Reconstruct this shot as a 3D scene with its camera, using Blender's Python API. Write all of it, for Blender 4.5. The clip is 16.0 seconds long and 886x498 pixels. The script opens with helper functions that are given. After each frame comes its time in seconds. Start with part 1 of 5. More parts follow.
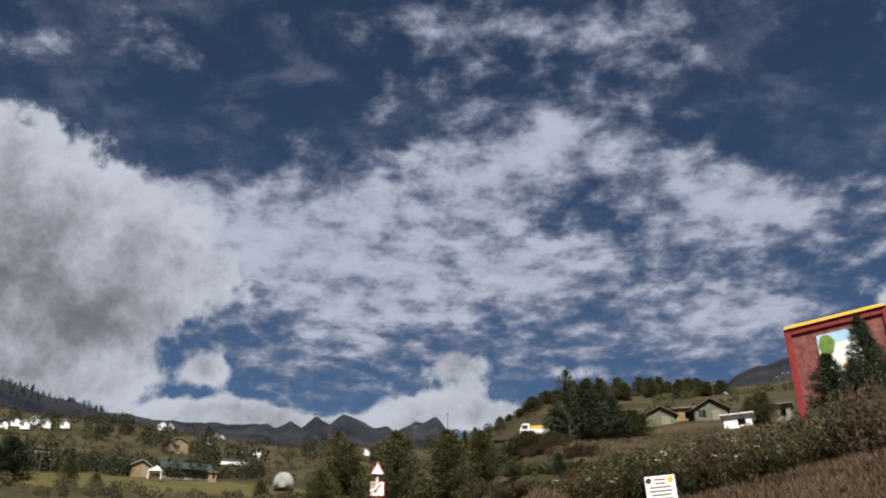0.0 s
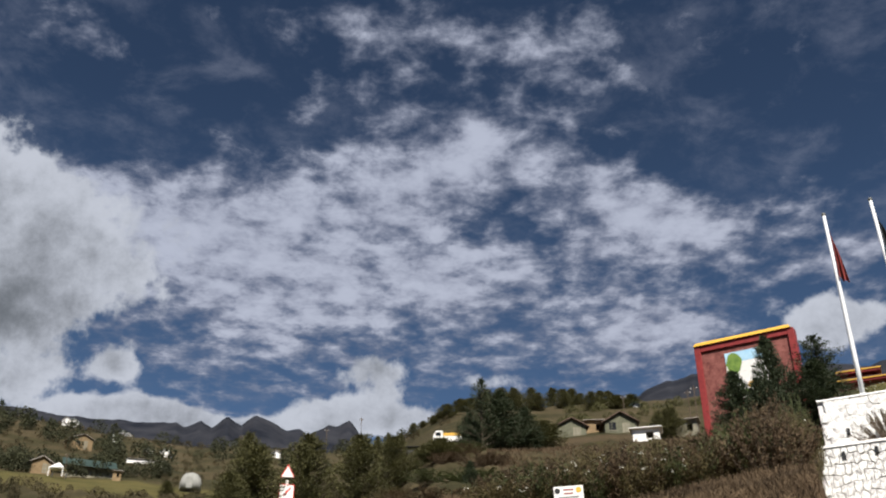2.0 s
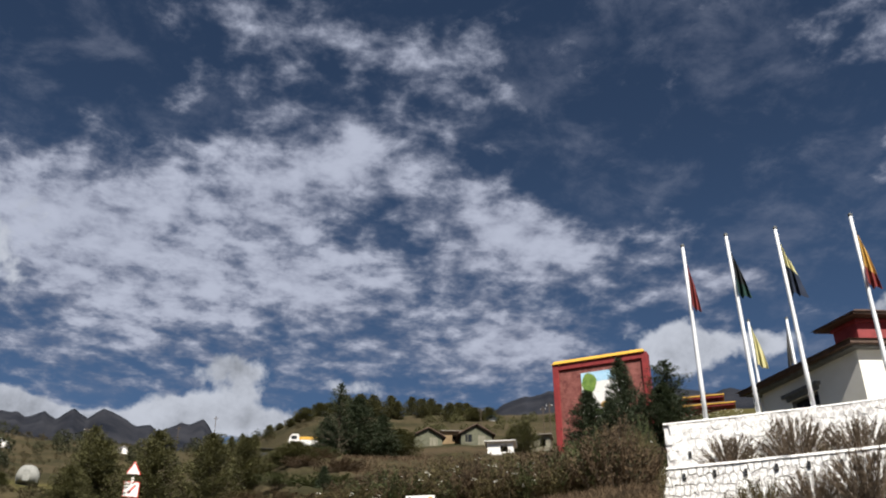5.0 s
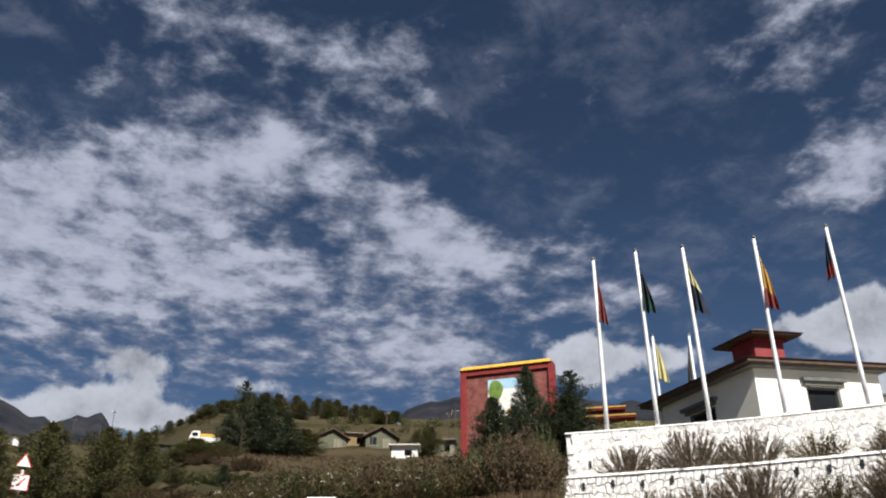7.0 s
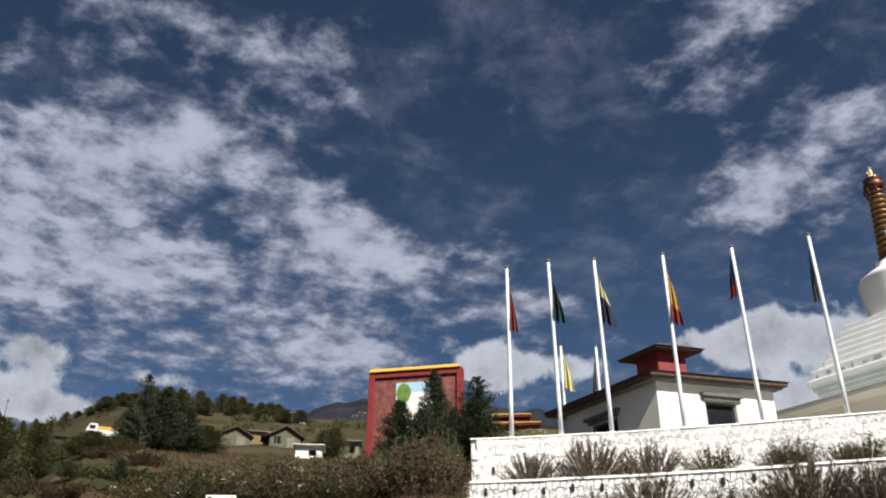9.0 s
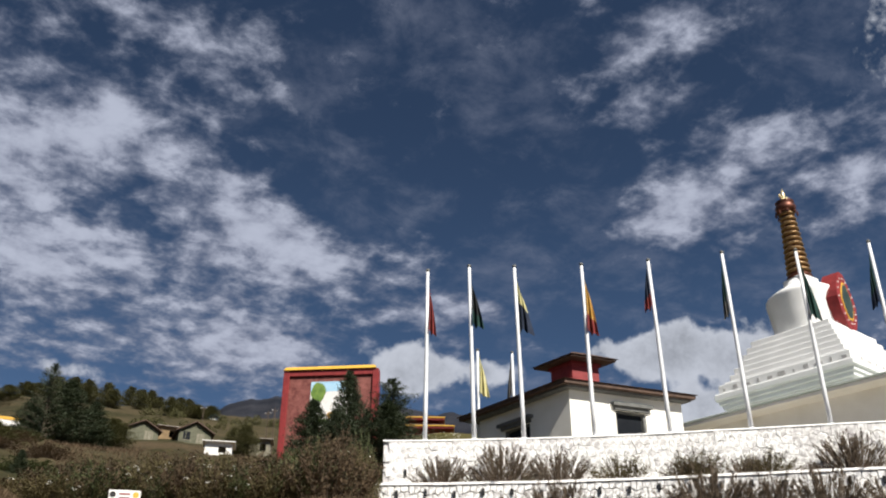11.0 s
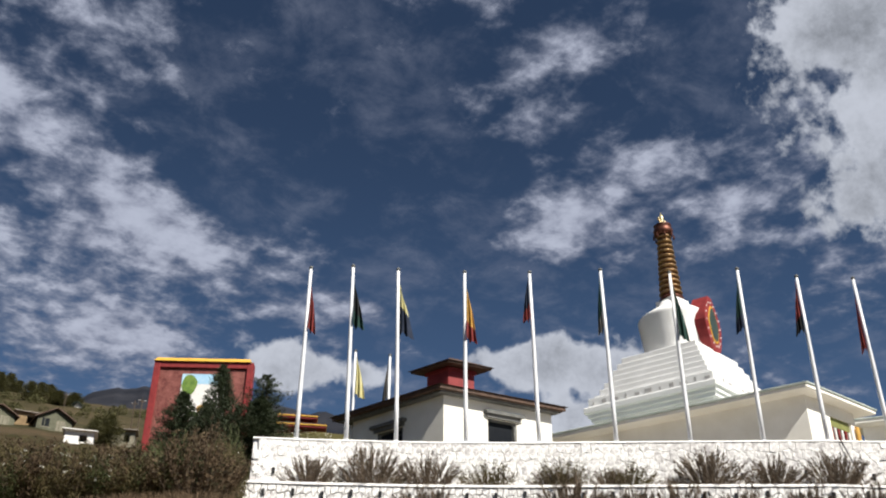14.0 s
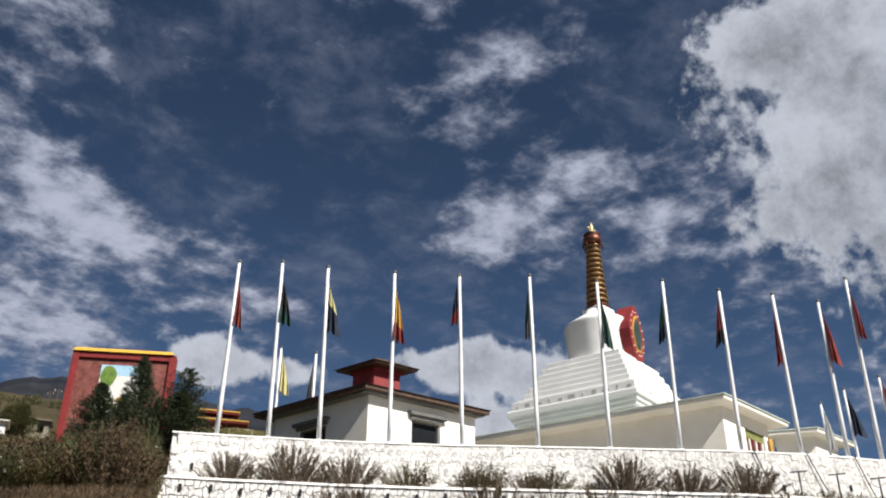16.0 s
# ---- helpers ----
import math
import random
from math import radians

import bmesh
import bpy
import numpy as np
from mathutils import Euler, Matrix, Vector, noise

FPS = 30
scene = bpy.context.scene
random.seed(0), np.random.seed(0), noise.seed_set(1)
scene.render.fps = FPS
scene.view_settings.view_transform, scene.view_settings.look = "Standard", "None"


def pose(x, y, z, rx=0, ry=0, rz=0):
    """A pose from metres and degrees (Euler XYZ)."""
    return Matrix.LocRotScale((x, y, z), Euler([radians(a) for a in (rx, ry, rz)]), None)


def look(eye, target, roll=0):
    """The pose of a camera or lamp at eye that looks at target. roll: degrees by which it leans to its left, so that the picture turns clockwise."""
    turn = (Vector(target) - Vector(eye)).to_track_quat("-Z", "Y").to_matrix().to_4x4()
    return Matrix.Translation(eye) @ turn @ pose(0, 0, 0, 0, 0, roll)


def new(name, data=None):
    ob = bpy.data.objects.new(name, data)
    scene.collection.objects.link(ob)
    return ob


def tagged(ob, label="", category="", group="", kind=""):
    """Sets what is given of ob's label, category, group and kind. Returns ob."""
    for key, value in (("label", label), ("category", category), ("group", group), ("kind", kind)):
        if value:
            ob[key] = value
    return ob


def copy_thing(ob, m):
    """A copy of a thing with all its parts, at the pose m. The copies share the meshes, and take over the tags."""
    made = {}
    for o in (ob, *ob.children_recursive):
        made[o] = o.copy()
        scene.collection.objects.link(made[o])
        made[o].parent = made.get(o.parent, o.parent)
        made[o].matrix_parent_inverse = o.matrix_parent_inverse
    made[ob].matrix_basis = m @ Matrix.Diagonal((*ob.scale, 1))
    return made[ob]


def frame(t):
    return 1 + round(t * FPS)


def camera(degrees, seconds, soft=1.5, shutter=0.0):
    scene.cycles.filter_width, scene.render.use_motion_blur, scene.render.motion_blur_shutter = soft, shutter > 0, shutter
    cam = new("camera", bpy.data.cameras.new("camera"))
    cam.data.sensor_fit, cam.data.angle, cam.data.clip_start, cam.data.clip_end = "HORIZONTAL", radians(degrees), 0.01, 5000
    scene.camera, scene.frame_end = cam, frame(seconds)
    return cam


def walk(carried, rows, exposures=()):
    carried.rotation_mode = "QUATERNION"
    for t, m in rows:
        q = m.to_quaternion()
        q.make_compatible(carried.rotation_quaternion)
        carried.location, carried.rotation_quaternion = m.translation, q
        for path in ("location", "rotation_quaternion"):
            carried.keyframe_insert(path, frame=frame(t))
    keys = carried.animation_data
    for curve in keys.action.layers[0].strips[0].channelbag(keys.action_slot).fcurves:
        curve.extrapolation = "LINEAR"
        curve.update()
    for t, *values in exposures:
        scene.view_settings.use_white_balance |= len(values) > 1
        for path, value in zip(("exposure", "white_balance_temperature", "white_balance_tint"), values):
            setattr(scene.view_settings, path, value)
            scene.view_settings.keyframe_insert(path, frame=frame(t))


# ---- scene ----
cam = camera(50.0, 16.0, soft=2.1)
EYE = 1.6
# seconds, yaw to the right, pitch up, roll of a camera that turns on its stand
ROWS = [
    (0.0, 0.0, 28.39, 0.21), (0.5, 1.14, 28.48, 0.2), (1.0, 2.5, 28.56, 0.18), (1.5, 3.94, 28.64, 0.17),
    (2.0, 5.37, 28.71, 0.15), (2.5, 6.72, 28.79, 0.14), (3.0, 8.16, 28.86, 0.12), (3.5, 9.5, 28.92, 0.11),
    (4.0, 11.11, 28.99, 0.09), (6.5, 18.64, 29.26, 0.0), (7.0, 20.13, 29.31, -0.01), (7.5, 21.48, 29.36, -0.03),
    (8.0, 23.02, 29.4, -0.05), (8.5, 24.56, 29.44, -0.07), (9.0, 25.98, 29.48, -0.09), (11.5, 32.72, 29.65, -0.19),
    (12.0, 34.07, 29.68, -0.21), (12.5, 35.39, 29.7, -0.23), (13.0, 36.71, 29.73, -0.26), (13.5, 37.94, 29.75, -0.28),
    (14.0, 39.31, 29.78, -0.3), (14.5, 40.62, 29.8, -0.32), (15.0, 41.9, 29.82, -0.35), (15.5, 43.04, 29.84, -0.37),
    (16.0, 44.08, 29.86, -0.39),
]
walk(cam, [(t, pose(0, 0, EYE) @ pose(0, 0, 0, 0, 0, -yaw) @ pose(0, 0, 0, 90 + pitch) @ pose(0, 0, 0, 0, 0, -roll))
           for t, yaw, pitch, roll in ROWS], exposures=[(0.0, 0.65), (16.0, 0.65)])

# ---- sky and sun ----
SUN_AZ, SUN_EL = 177.0, 47.0
world = bpy.data.worlds.new("sky")
scene.world = world
world.use_nodes = True
wt = world.node_tree
wt.nodes.clear()


def wmath(op, a, b=None, c=None, clamp=False):
    n = wt.nodes.new("ShaderNodeMath")
    n.operation, n.use_clamp = op, clamp
    for i, val in enumerate((a, b, c)):
        if val is None:
            continue
        if isinstance(val, (int, float)):
            n.inputs[i].default_value = val
        else:
            wt.links.new(val, n.inputs[i])
    return n.outputs[0]


def wnoise(vec, scale, detail, rough, distortion=0.0):
    n = wt.nodes.new("ShaderNodeTexNoise")
    wt.links.new(vec, n.inputs["Vector"])
    n.inputs["Scale"].default_value, n.inputs["Detail"].default_value = scale, detail
    n.inputs["Roughness"].default_value, n.inputs["Distortion"].default_value = rough, distortion
    return n.outputs["Fac"]


def wsmooth(x, lo, hi):
    n = wt.nodes.new("ShaderNodeMapRange")
    n.interpolation_type = "SMOOTHSTEP"
    wt.links.new(x, n.inputs[0])
    n.inputs[1].default_value, n.inputs[2].default_value = lo, hi
    return n.outputs[0]


def wmix(fac, a, b):
    n = wt.nodes.new("ShaderNodeMix")
    n.data_type = "RGBA"
    for i, val in ((0, fac), (6, a), (7, b)):
        if isinstance(val, float):
            n.inputs[i].default_value = val
        elif isinstance(val, tuple):
            n.inputs[i].default_value = (*val, 1)
        else:
            wt.links.new(val, n.inputs[i])
    return n.outputs[2]


# clouds: azimuth, elevation, half width, half height, lean, weight (degrees)
BANK = [
    (-3.3, 28.7, 11.5, 3.7, 6, 0.64), (1.9, 33.5, 8.0, 2.6, 9, 0.55), (20.2, 30.0, 6.7, 1.9, -13, 0.72),
    (11.2, 33.7, 6.3, 2.3, -5, 0.34), (2.5, 25.7, 12.2, 1.7, 7, 0.26), (-14.1, 29.8, 7.1, 2.3, -1, 0.50),
    (-13.6, 26.1, 6.5, 3.0, 5, 0.42), (2.4, 23.0, 17.1, 2.7, 2, 0.33), (19.7, 23.7, 8.0, 2.4, -3, 0.10),
    (11.7, 24.9, 14.9, 2.7, 7, 0.10), (10.2, 28.0, 9.0, 1.7, 0, 0.24), (31.9, 26.1, 5.1, 1.0, 5, 0.20),
]
WISPS = [
    (3.0, 41.4, 10.0, 2.1, -7, 0.14), (15.0, 40.5, 6.2, 1.9, -8, 0.10), (-27.0, 37.7, 4.7, 1.1, 14, 0.15),
    (-18.0, 37.2, 3.0, 1.2, -21, 0.22), (-4.3, 36.3, 3.3, 0.7, 2, 0.13), (14.5, 36.9, 4.8, 1.3, -7, 0.14),
    (28.8, 38.4, 6.2, 1.0, -19, 0.24), (15.4, 39.9, 8.0, 1.8, -2, 0.10), (21.3, 39.6, 6.2, 1.6, -0, 0.06),
    (41.2, 39.6, 5.2, 1.3, 9, 0.10),
]
PUFFS = [
    (30.1, 30.1, 2.3, 1.3, -7, 0.40), (33.0, 25.9, 5.5, 0.8, -0, 0.36), (49.6, 41.5, 3.7, 1.3, 5, 0.42),
    (44.9, 37.1, 2.7, 0.8, 6, 0.42), (47.9, 31.1, 5.5, 2.1, 11, 0.48), (56.5, 34.4, 5.6, 1.7, -1, 0.32),
    (58.8, 30.8, 3.4, 2.0, -11, 0.36), (66.4, 25.2, 5.0, 2.9, -9, 0.26), (63.8, 31.5, 2.6, 2.0, -9, 0.20),
    (48.2, 31.6, 4.1, 1.7, 11, 0.30), (18.7, 23.1, 5.0, 1.9, 0, 0.34), (17.1, 29.2, 6.6, 2.2, -11, 0.25),
]
CLEAR = [
    (-15.5, 34.6, 7.7, 2.0, 7, -0.42), (24.5, 34.6, 7.5, 2.7, -12, -0.38), (-9.5, 38.2, 7.1, 2.3, 4, -0.30),
    (9.2, 38.2, 6.7, 1.3, -5, -0.15), (10.2, 30.4, 1.9, 0.8, -5, -0.30), (20.1, 26.2, 5.8, 0.9, -16, -0.20),
    (-13.7, 21.1, 3.1, 1.3, 4, -0.15), (-24.1, 35.1, 7.9, 1.7, 11, -0.32), (25.7, 34.2, 6.9, 3.4, -1, -0.36),
    (38.7, 31.9, 5.3, 3.6, -7, -0.34), (59.6, 38.7, 2.9, 3.6, -7, -0.36), (36.6, 33.0, 6.4, 3.7, 4, -0.34),
    (44.7, 25.8, 6.8, 1.7, 0, -0.34), (37.9, 42.4, 4.5, 1.6, 3, -0.20), (54.1, 25.5, 9.1, 2.0, -3, -0.10),
]
CUMULUS = [
    (-29.5, 24.4, 9.9, 7.6, 3, 1.10), (-19.0, 25.9, 6.5, 4.2, 7, 0.60), (-25.1, 18.5, 6.0, 0.7, 8, 0.75),
    (-14.1, 18.1, 4.7, 0.8, 4, 0.85), (-7.5, 17.7, 6.5, 0.7, 2, 0.80), (-0.5, 18.7, 4.2, 1.1, -0, 0.90),
    (1.1, 21.3, 2.7, 1.5, -1, 0.66), (-14.6, 20.6, 1.2, 1.0, 5, 0.64), (28.9, 22.2, 2.4, 1.5, -2, 0.85),
    (34.8, 22.2, 2.5, 1.2, -4, 0.70), (46.6, 22.7, 5.5, 1.3, -1, 0.85), (47.2, 19.6, 2.1, 1.3, -1, 0.70),
    (74.0, 33.6, 8.3, 8.0, -14, 1.00), (67.3, 40.3, 4.3, 2.2, -12, 0.40), (8.1, 20.8, 2.1, 0.7, -3, 0.60),
]
SHADE = [
    (-21.4, 22.4, 6.5, 1.9, 8, 0.34), (-27.7, 27.3, 1.9, 2.2, 12, 0.26), (-25.7, 24.2, 3.5, 1.3, 10, 0.16),
    (0.9, 21.5, 2.0, 1.3, -1, 0.30), (-22.5, 19.6, 7.8, 0.8, 7, 0.12), (70.4, 28.1, 3.9, 2.5, -11, 0.16),
    (72.7, 36.5, 4.2, 1.9, -14, 0.12),
]
geo = wt.nodes.new("ShaderNodeTexCoord").outputs["Generated"]
sep = wt.nodes.new("ShaderNodeSeparateXYZ")
wt.links.new(geo, sep.inputs[0])
dx, dy, dz = sep.outputs


def wvector(x, y, z=0.0):
    n = wt.nodes.new("ShaderNodeCombineXYZ")
    for i, val in enumerate((x, y, z)):
        if isinstance(val, float):
            n.inputs[i].default_value = val
        else:
            wt.links.new(val, n.inputs[i])
    return n.outputs[0]


el = wmath("MULTIPLY", wmath("ARCSINE", dz), 57.2958)
dome = wvector(wmath("MULTIPLY", wmath("ARCTAN2", dx, dy), 57.2958), el)
flat = wmath("ADD", wmath("MAXIMUM", dz, 0.02), 0.12)
plane = wvector(wmath("DIVIDE", dx, flat), wmath("DIVIDE", dy, flat), 4.7)


def masses(*banks):
    """Soft ellipses on the dome of the sky, added up."""
    total = None
    for a0, e0, ra, re, lean, weight in sum(banks, []):
        n = wt.nodes.new("ShaderNodeMapping")
        n.vector_type = "TEXTURE"
        wt.links.new(dome, n.inputs[0])
        n.inputs[1].default_value, n.inputs[2].default_value, n.inputs[3].default_value = (a0, e0, 0), (0, 0, radians(lean)), (ra, re, 1)
        d = wt.nodes.new("ShaderNodeVectorMath")
        d.operation = "DOT_PRODUCT"
        wt.links.new(n.outputs[0], d.inputs[0])
        wt.links.new(n.outputs[0], d.inputs[1])
        blob = wmath("POWER", 0.42, d.outputs["Value"])
        total = wmath("MULTIPLY", blob, weight) if total is None else wmath("MULTIPLY_ADD", blob, weight, total)
    return total


# the high broken deck: ripples towards the horizon, thin fibres overhead
big = wnoise(plane, 2.2, 3, 0.5, 0.3)
ripple = wnoise(plane, 16.0, 9, 0.6, 0.12)
middle = wnoise(plane, 5.0, 7, 0.55, 0.2)
field = wmath("MULTIPLY_ADD", ripple, 1.9, wmath("MULTIPLY_ADD", middle, 1.2, wmath("MULTIPLY_ADD", big, 0.5, masses(BANK, WISPS, PUFFS, CLEAR))))
deck = wsmooth(field, 1.78, 2.54)
veil = wmath("MULTIPLY", wsmooth(wnoise(plane, 8.0, 9, 0.66, 0.25), 0.44, 0.76), 0.34)
deck = wmath("MAXIMUM", deck, veil)
# heaped clouds below the deck
heap_noise = wmath("MULTIPLY_ADD", wnoise(geo, 9.0, 4, 0.5), 1.1, wmath("MULTIPLY", wnoise(geo, 34.0, 8, 0.6), 0.8))
heap_field = wmath("ADD", masses(CUMULUS), wmath("SUBTRACT", heap_noise, 0.95))
heap = wsmooth(heap_field, 0.32, 0.52)
sky = wt.nodes.new("ShaderNodeTexSky")
sky.sky_type, sky.sun_disc = "NISHITA", False
sky.sun_elevation, sky.sun_rotation = radians(SUN_EL), radians(SUN_AZ)
sky.altitude, sky.air_density, sky.dust_density, sky.ozone_density = 3000, 1.0, 0.3, 2.0
tint = wt.nodes.new("ShaderNodeMix")
tint.data_type, tint.blend_type = "RGBA", "MULTIPLY"
tint.inputs[0].default_value = 1.0
wt.links.new(sky.outputs[0], tint.inputs[6])
wt.links.new(wmix(wsmooth(el, 17.0, 40.0), (0.72, 0.8, 0.84), (0.56, 0.61, 0.64)), tint.inputs[7])
blue = tint.outputs[2]
shade = masses(SHADE)
lump = wnoise(plane, 7.0, 9, 0.6, 0.35)
deck_light = wmath("MULTIPLY_ADD", wsmooth(field, 1.9, 2.9), 0.42, wmath("MULTIPLY_ADD", lump, 0.55, wmath("MULTIPLY_ADD", ripple, 0.75, wmath("MULTIPLY", shade, -1.0))))
deck_colour = wmix(wsmooth(deck_light, 0.5, 1.24), (2.4, 2.7, 3.75), (6.0, 6.45, 7.9))
billow = wmath("MULTIPLY_ADD", wnoise(geo, 20.0, 10, 0.68), 1.15, wmath("MULTIPLY", wnoise(geo, 8.0, 3, 0.5), 0.4))
heap_light = wmath("SUBTRACT", wmath("MULTIPLY_ADD", wsmooth(heap_field, 0.95, 0.38), 0.16, billow), shade)
heap_colour = wmix(wsmooth(heap_light, 0.26, 1.08), (1.9, 2.1, 2.4), (6.9, 7.3, 8.3))
clouded = wmix(heap, wmix(deck, blue, deck_colour), heap_colour)
bg = wt.nodes.new("ShaderNodeBackground")
bg.inputs["Strength"].default_value = 0.05
wt.links.new(clouded, bg.inputs["Color"])
wo = wt.nodes.new("ShaderNodeOutputWorld")
wt.links.new(bg.outputs[0], wo.inputs[0])

sun = new("sun", bpy.data.lights.new("sun", "SUN"))
sun.data.energy, sun.data.angle, sun.data.color = 5.0, radians(0.53), (1.0, 0.95, 0.86)
sa, se = radians(SUN_AZ), radians(SUN_EL)
sun.matrix_basis = look((0, 0, 60), (-math.sin(sa) * math.cos(se), -math.cos(sa) * math.cos(se), 60 - math.sin(se)))


# ---- materials ----
def material(name, dark, light, scale=6.0, rough=0.8, bump=0.2, metal=0.0, fine=40.0, spec=0.3, leafy=0.0, isle=0.0, obj=0.0):
    m = bpy.data.materials.new(name)
    m.use_nodes = True
    nt = m.node_tree
    b = nt.nodes["Principled BSDF"]
    tc = nt.nodes.new("ShaderNodeTexCoord")
    n1, n2 = nt.nodes.new("ShaderNodeTexNoise"), nt.nodes.new("ShaderNodeTexNoise")
    for n, s in ((n1, scale), (n2, fine)):
        nt.links.new(tc.outputs["Object"], n.inputs["Vector"])
        n.inputs["Scale"].default_value, n.inputs["Detail"].default_value = s, 5
    add = nt.nodes.new("ShaderNodeMath")
    add.operation = "MULTIPLY_ADD"
    nt.links.new(n2.outputs["Fac"], add.inputs[0])
    add.inputs[1].default_value = 0.5
    nt.links.new(n1.outputs["Fac"], add.inputs[2])
    fac = add.outputs[0]
    for amount, kind, socket in ((isle, "ShaderNodeNewGeometry", "Random Per Island"), (obj, "ShaderNodeObjectInfo", "Random")):
        if amount:
            g = nt.nodes.new(kind)
            a2 = nt.nodes.new("ShaderNodeMath")
            a2.operation = "MULTIPLY_ADD"
            nt.links.new(g.outputs[socket], a2.inputs[0])
            a2.inputs[1].default_value = amount
            nt.links.new(fac, a2.inputs[2])
            fac = a2.outputs[0]
    ramp = nt.nodes.new("ShaderNodeValToRGB")
    ramp.color_ramp.elements[0].position = 0.45 + 0.2 * (isle + obj)
    ramp.color_ramp.elements[1].position = 1.0 + 0.6 * (isle + obj)
    ramp.color_ramp.elements[0].color, ramp.color_ramp.elements[1].color = (*dark, 1), (*light, 1)
    nt.links.new(fac, ramp.inputs[0])
    nt.links.new(ramp.outputs[0], b.inputs["Base Color"])
    b.inputs["Roughness"].default_value, b.inputs["Metallic"].default_value = rough, metal
    b.inputs["Specular IOR Level"].default_value = spec
    if bump:
        bn = nt.nodes.new("ShaderNodeBump")
        bn.inputs["Strength"].default_value, bn.inputs["Distance"].default_value = bump, 0.03
        nt.links.new(add.outputs[0], bn.inputs["Height"])
        nt.links.new(bn.outputs[0], b.inputs["Normal"])
    if leafy:
        b.inputs["Subsurface Weight"].default_value = 0.0
        tr = nt.nodes.new("ShaderNodeBsdfTranslucent")
        nt.links.new(ramp.outputs[0], tr.inputs[0])
        mx = nt.nodes.new("ShaderNodeMixShader")
        mx.inputs[0].default_value = leafy
        nt.links.new(b.outputs[0], mx.inputs[1])
        nt.links.new(tr.outputs[0], mx.inputs[2])
        nt.links.new(mx.outputs[0], nt.nodes["Material Output"].inputs[0])
    return m


WHITEWASH = material("whitewash", (0.3, 0.27, 0.28), (0.9, 0.89, 0.87), 11, 0.85, 0.8, fine=38, obj=0.2, isle=0.1)
MORTAR = material("mortar", (0.56, 0.53, 0.53), (0.84, 0.81, 0.8), 5, 0.95, 0.5)
# same mortar darkened for the lower wall, its weaker light put into the colour
DIMMED_MORTAR = material("dimmed_mortar", (0.24, 0.22, 0.23), (0.6, 0.56, 0.57), 6, 0.95, 0.5)
PLASTER = material("white_plaster", (0.72, 0.69, 0.62), (0.84, 0.82, 0.77), 1.3, 0.8, 0.12)
STUPA_WHITE = material("stupa_limewash", (0.74, 0.74, 0.73), (0.86, 0.86, 0.85), 1.5, 0.75, 0.12)
STUPA_RELIEF = material("grey_relief", (0.32, 0.31, 0.31), (0.5, 0.49, 0.48), 8, 0.8, 0.3)
POLE = material("pole_paint", (0.66, 0.67, 0.7), (0.84, 0.85, 0.87), 4, 0.35, 0.02, spec=0.5)
DARK_RED = material("dark_red_paint", (0.16, 0.018, 0.02), (0.28, 0.035, 0.035), 4, 0.6, 0.1)
BRICK_RED = material("red_brick", (0.1, 0.024, 0.022), (0.27, 0.1, 0.085), 3.5, 0.85, 0.5, fine=14)
YELLOW = material("yellow_paint", (0.52, 0.28, 0.03), (0.72, 0.43, 0.07), 3, 0.6, 0.1)
ROOF_BROWN = material("brown_roof_timber", (0.05, 0.03, 0.022), (0.115, 0.07, 0.05), 5, 0.7, 0.2)
ROOF_GREY = material("grey_roof_slab", (0.3, 0.34, 0.31), (0.5, 0.54, 0.5), 2, 0.8, 0.1)
WINDOW_DARK = material("dark_glass", (0.008, 0.01, 0.014), (0.02, 0.022, 0.025), 2, 0.4, 0.0, spec=0.05)
FRAME_GREY = material("grey_frame_paint", (0.08, 0.082, 0.08), (0.17, 0.172, 0.165), 6, 0.7, 0.1)
GOLD = material("gilded_copper", (0.13, 0.075, 0.036), (0.36, 0.23, 0.105), 5, 0.4, 0.1, metal=0.55)
BRIGHT_GOLD = material("bright_gilding", (0.55, 0.42, 0.2), (0.8, 0.68, 0.4), 5, 0.3, 0.05, metal=0.6)
COPPER = material("dark_copper", (0.07, 0.026, 0.018), (0.18, 0.07, 0.045), 5, 0.45, 0.1, metal=0.6)
TIN = material("rusty_tin", (0.16, 0.13, 0.11), (0.36, 0.33, 0.3), 3, 0.6, 0.2)
GREEN_TIN = material("green_tin", (0.018, 0.034, 0.03), (0.045, 0.07, 0.062), 2, 0.55, 0.1)
TIMBER = material("weathered_timber", (0.13, 0.12, 0.09), (0.27, 0.25, 0.19), 5, 0.85, 0.3)
PALE_CANVAS = material("pale_grey_canvas", (0.2, 0.2, 0.19), (0.32, 0.32, 0.3), 2, 0.85, 0.15)
TENT = material("grey_canvas", (0.1, 0.105, 0.11), (0.18, 0.185, 0.19), 2, 0.8, 0.1)
BARK = material("bark", (0.05, 0.035, 0.025), (0.13, 0.1, 0.075), 8, 0.95, 0.6)
PINE = material("pine_needles", (0.02, 0.024, 0.009), (0.1, 0.096, 0.036), 1.0, 0.7, 0, leafy=0.25, isle=0.35)
SPRUCE = material("dark_needles", (0.009, 0.016, 0.009), (0.042, 0.056, 0.027), 1.4, 0.7, 0, leafy=0.2, isle=0.6)
LEAF = material("shrub_leaves", (0.026, 0.027, 0.011), (0.125, 0.1, 0.044), 0.8, 0.75, 0, leafy=0.3, isle=0.35)
DRYLEAF = material("dry_stems", (0.03, 0.021, 0.013), (0.125, 0.085, 0.05), 1.0, 0.85, 0, leafy=0.25, isle=0.35)
SAGE = material("grey_purple_spikes", (0.034, 0.027, 0.02), (0.165, 0.125, 0.09), 2, 0.8, 0, leafy=0.2, isle=0.7)
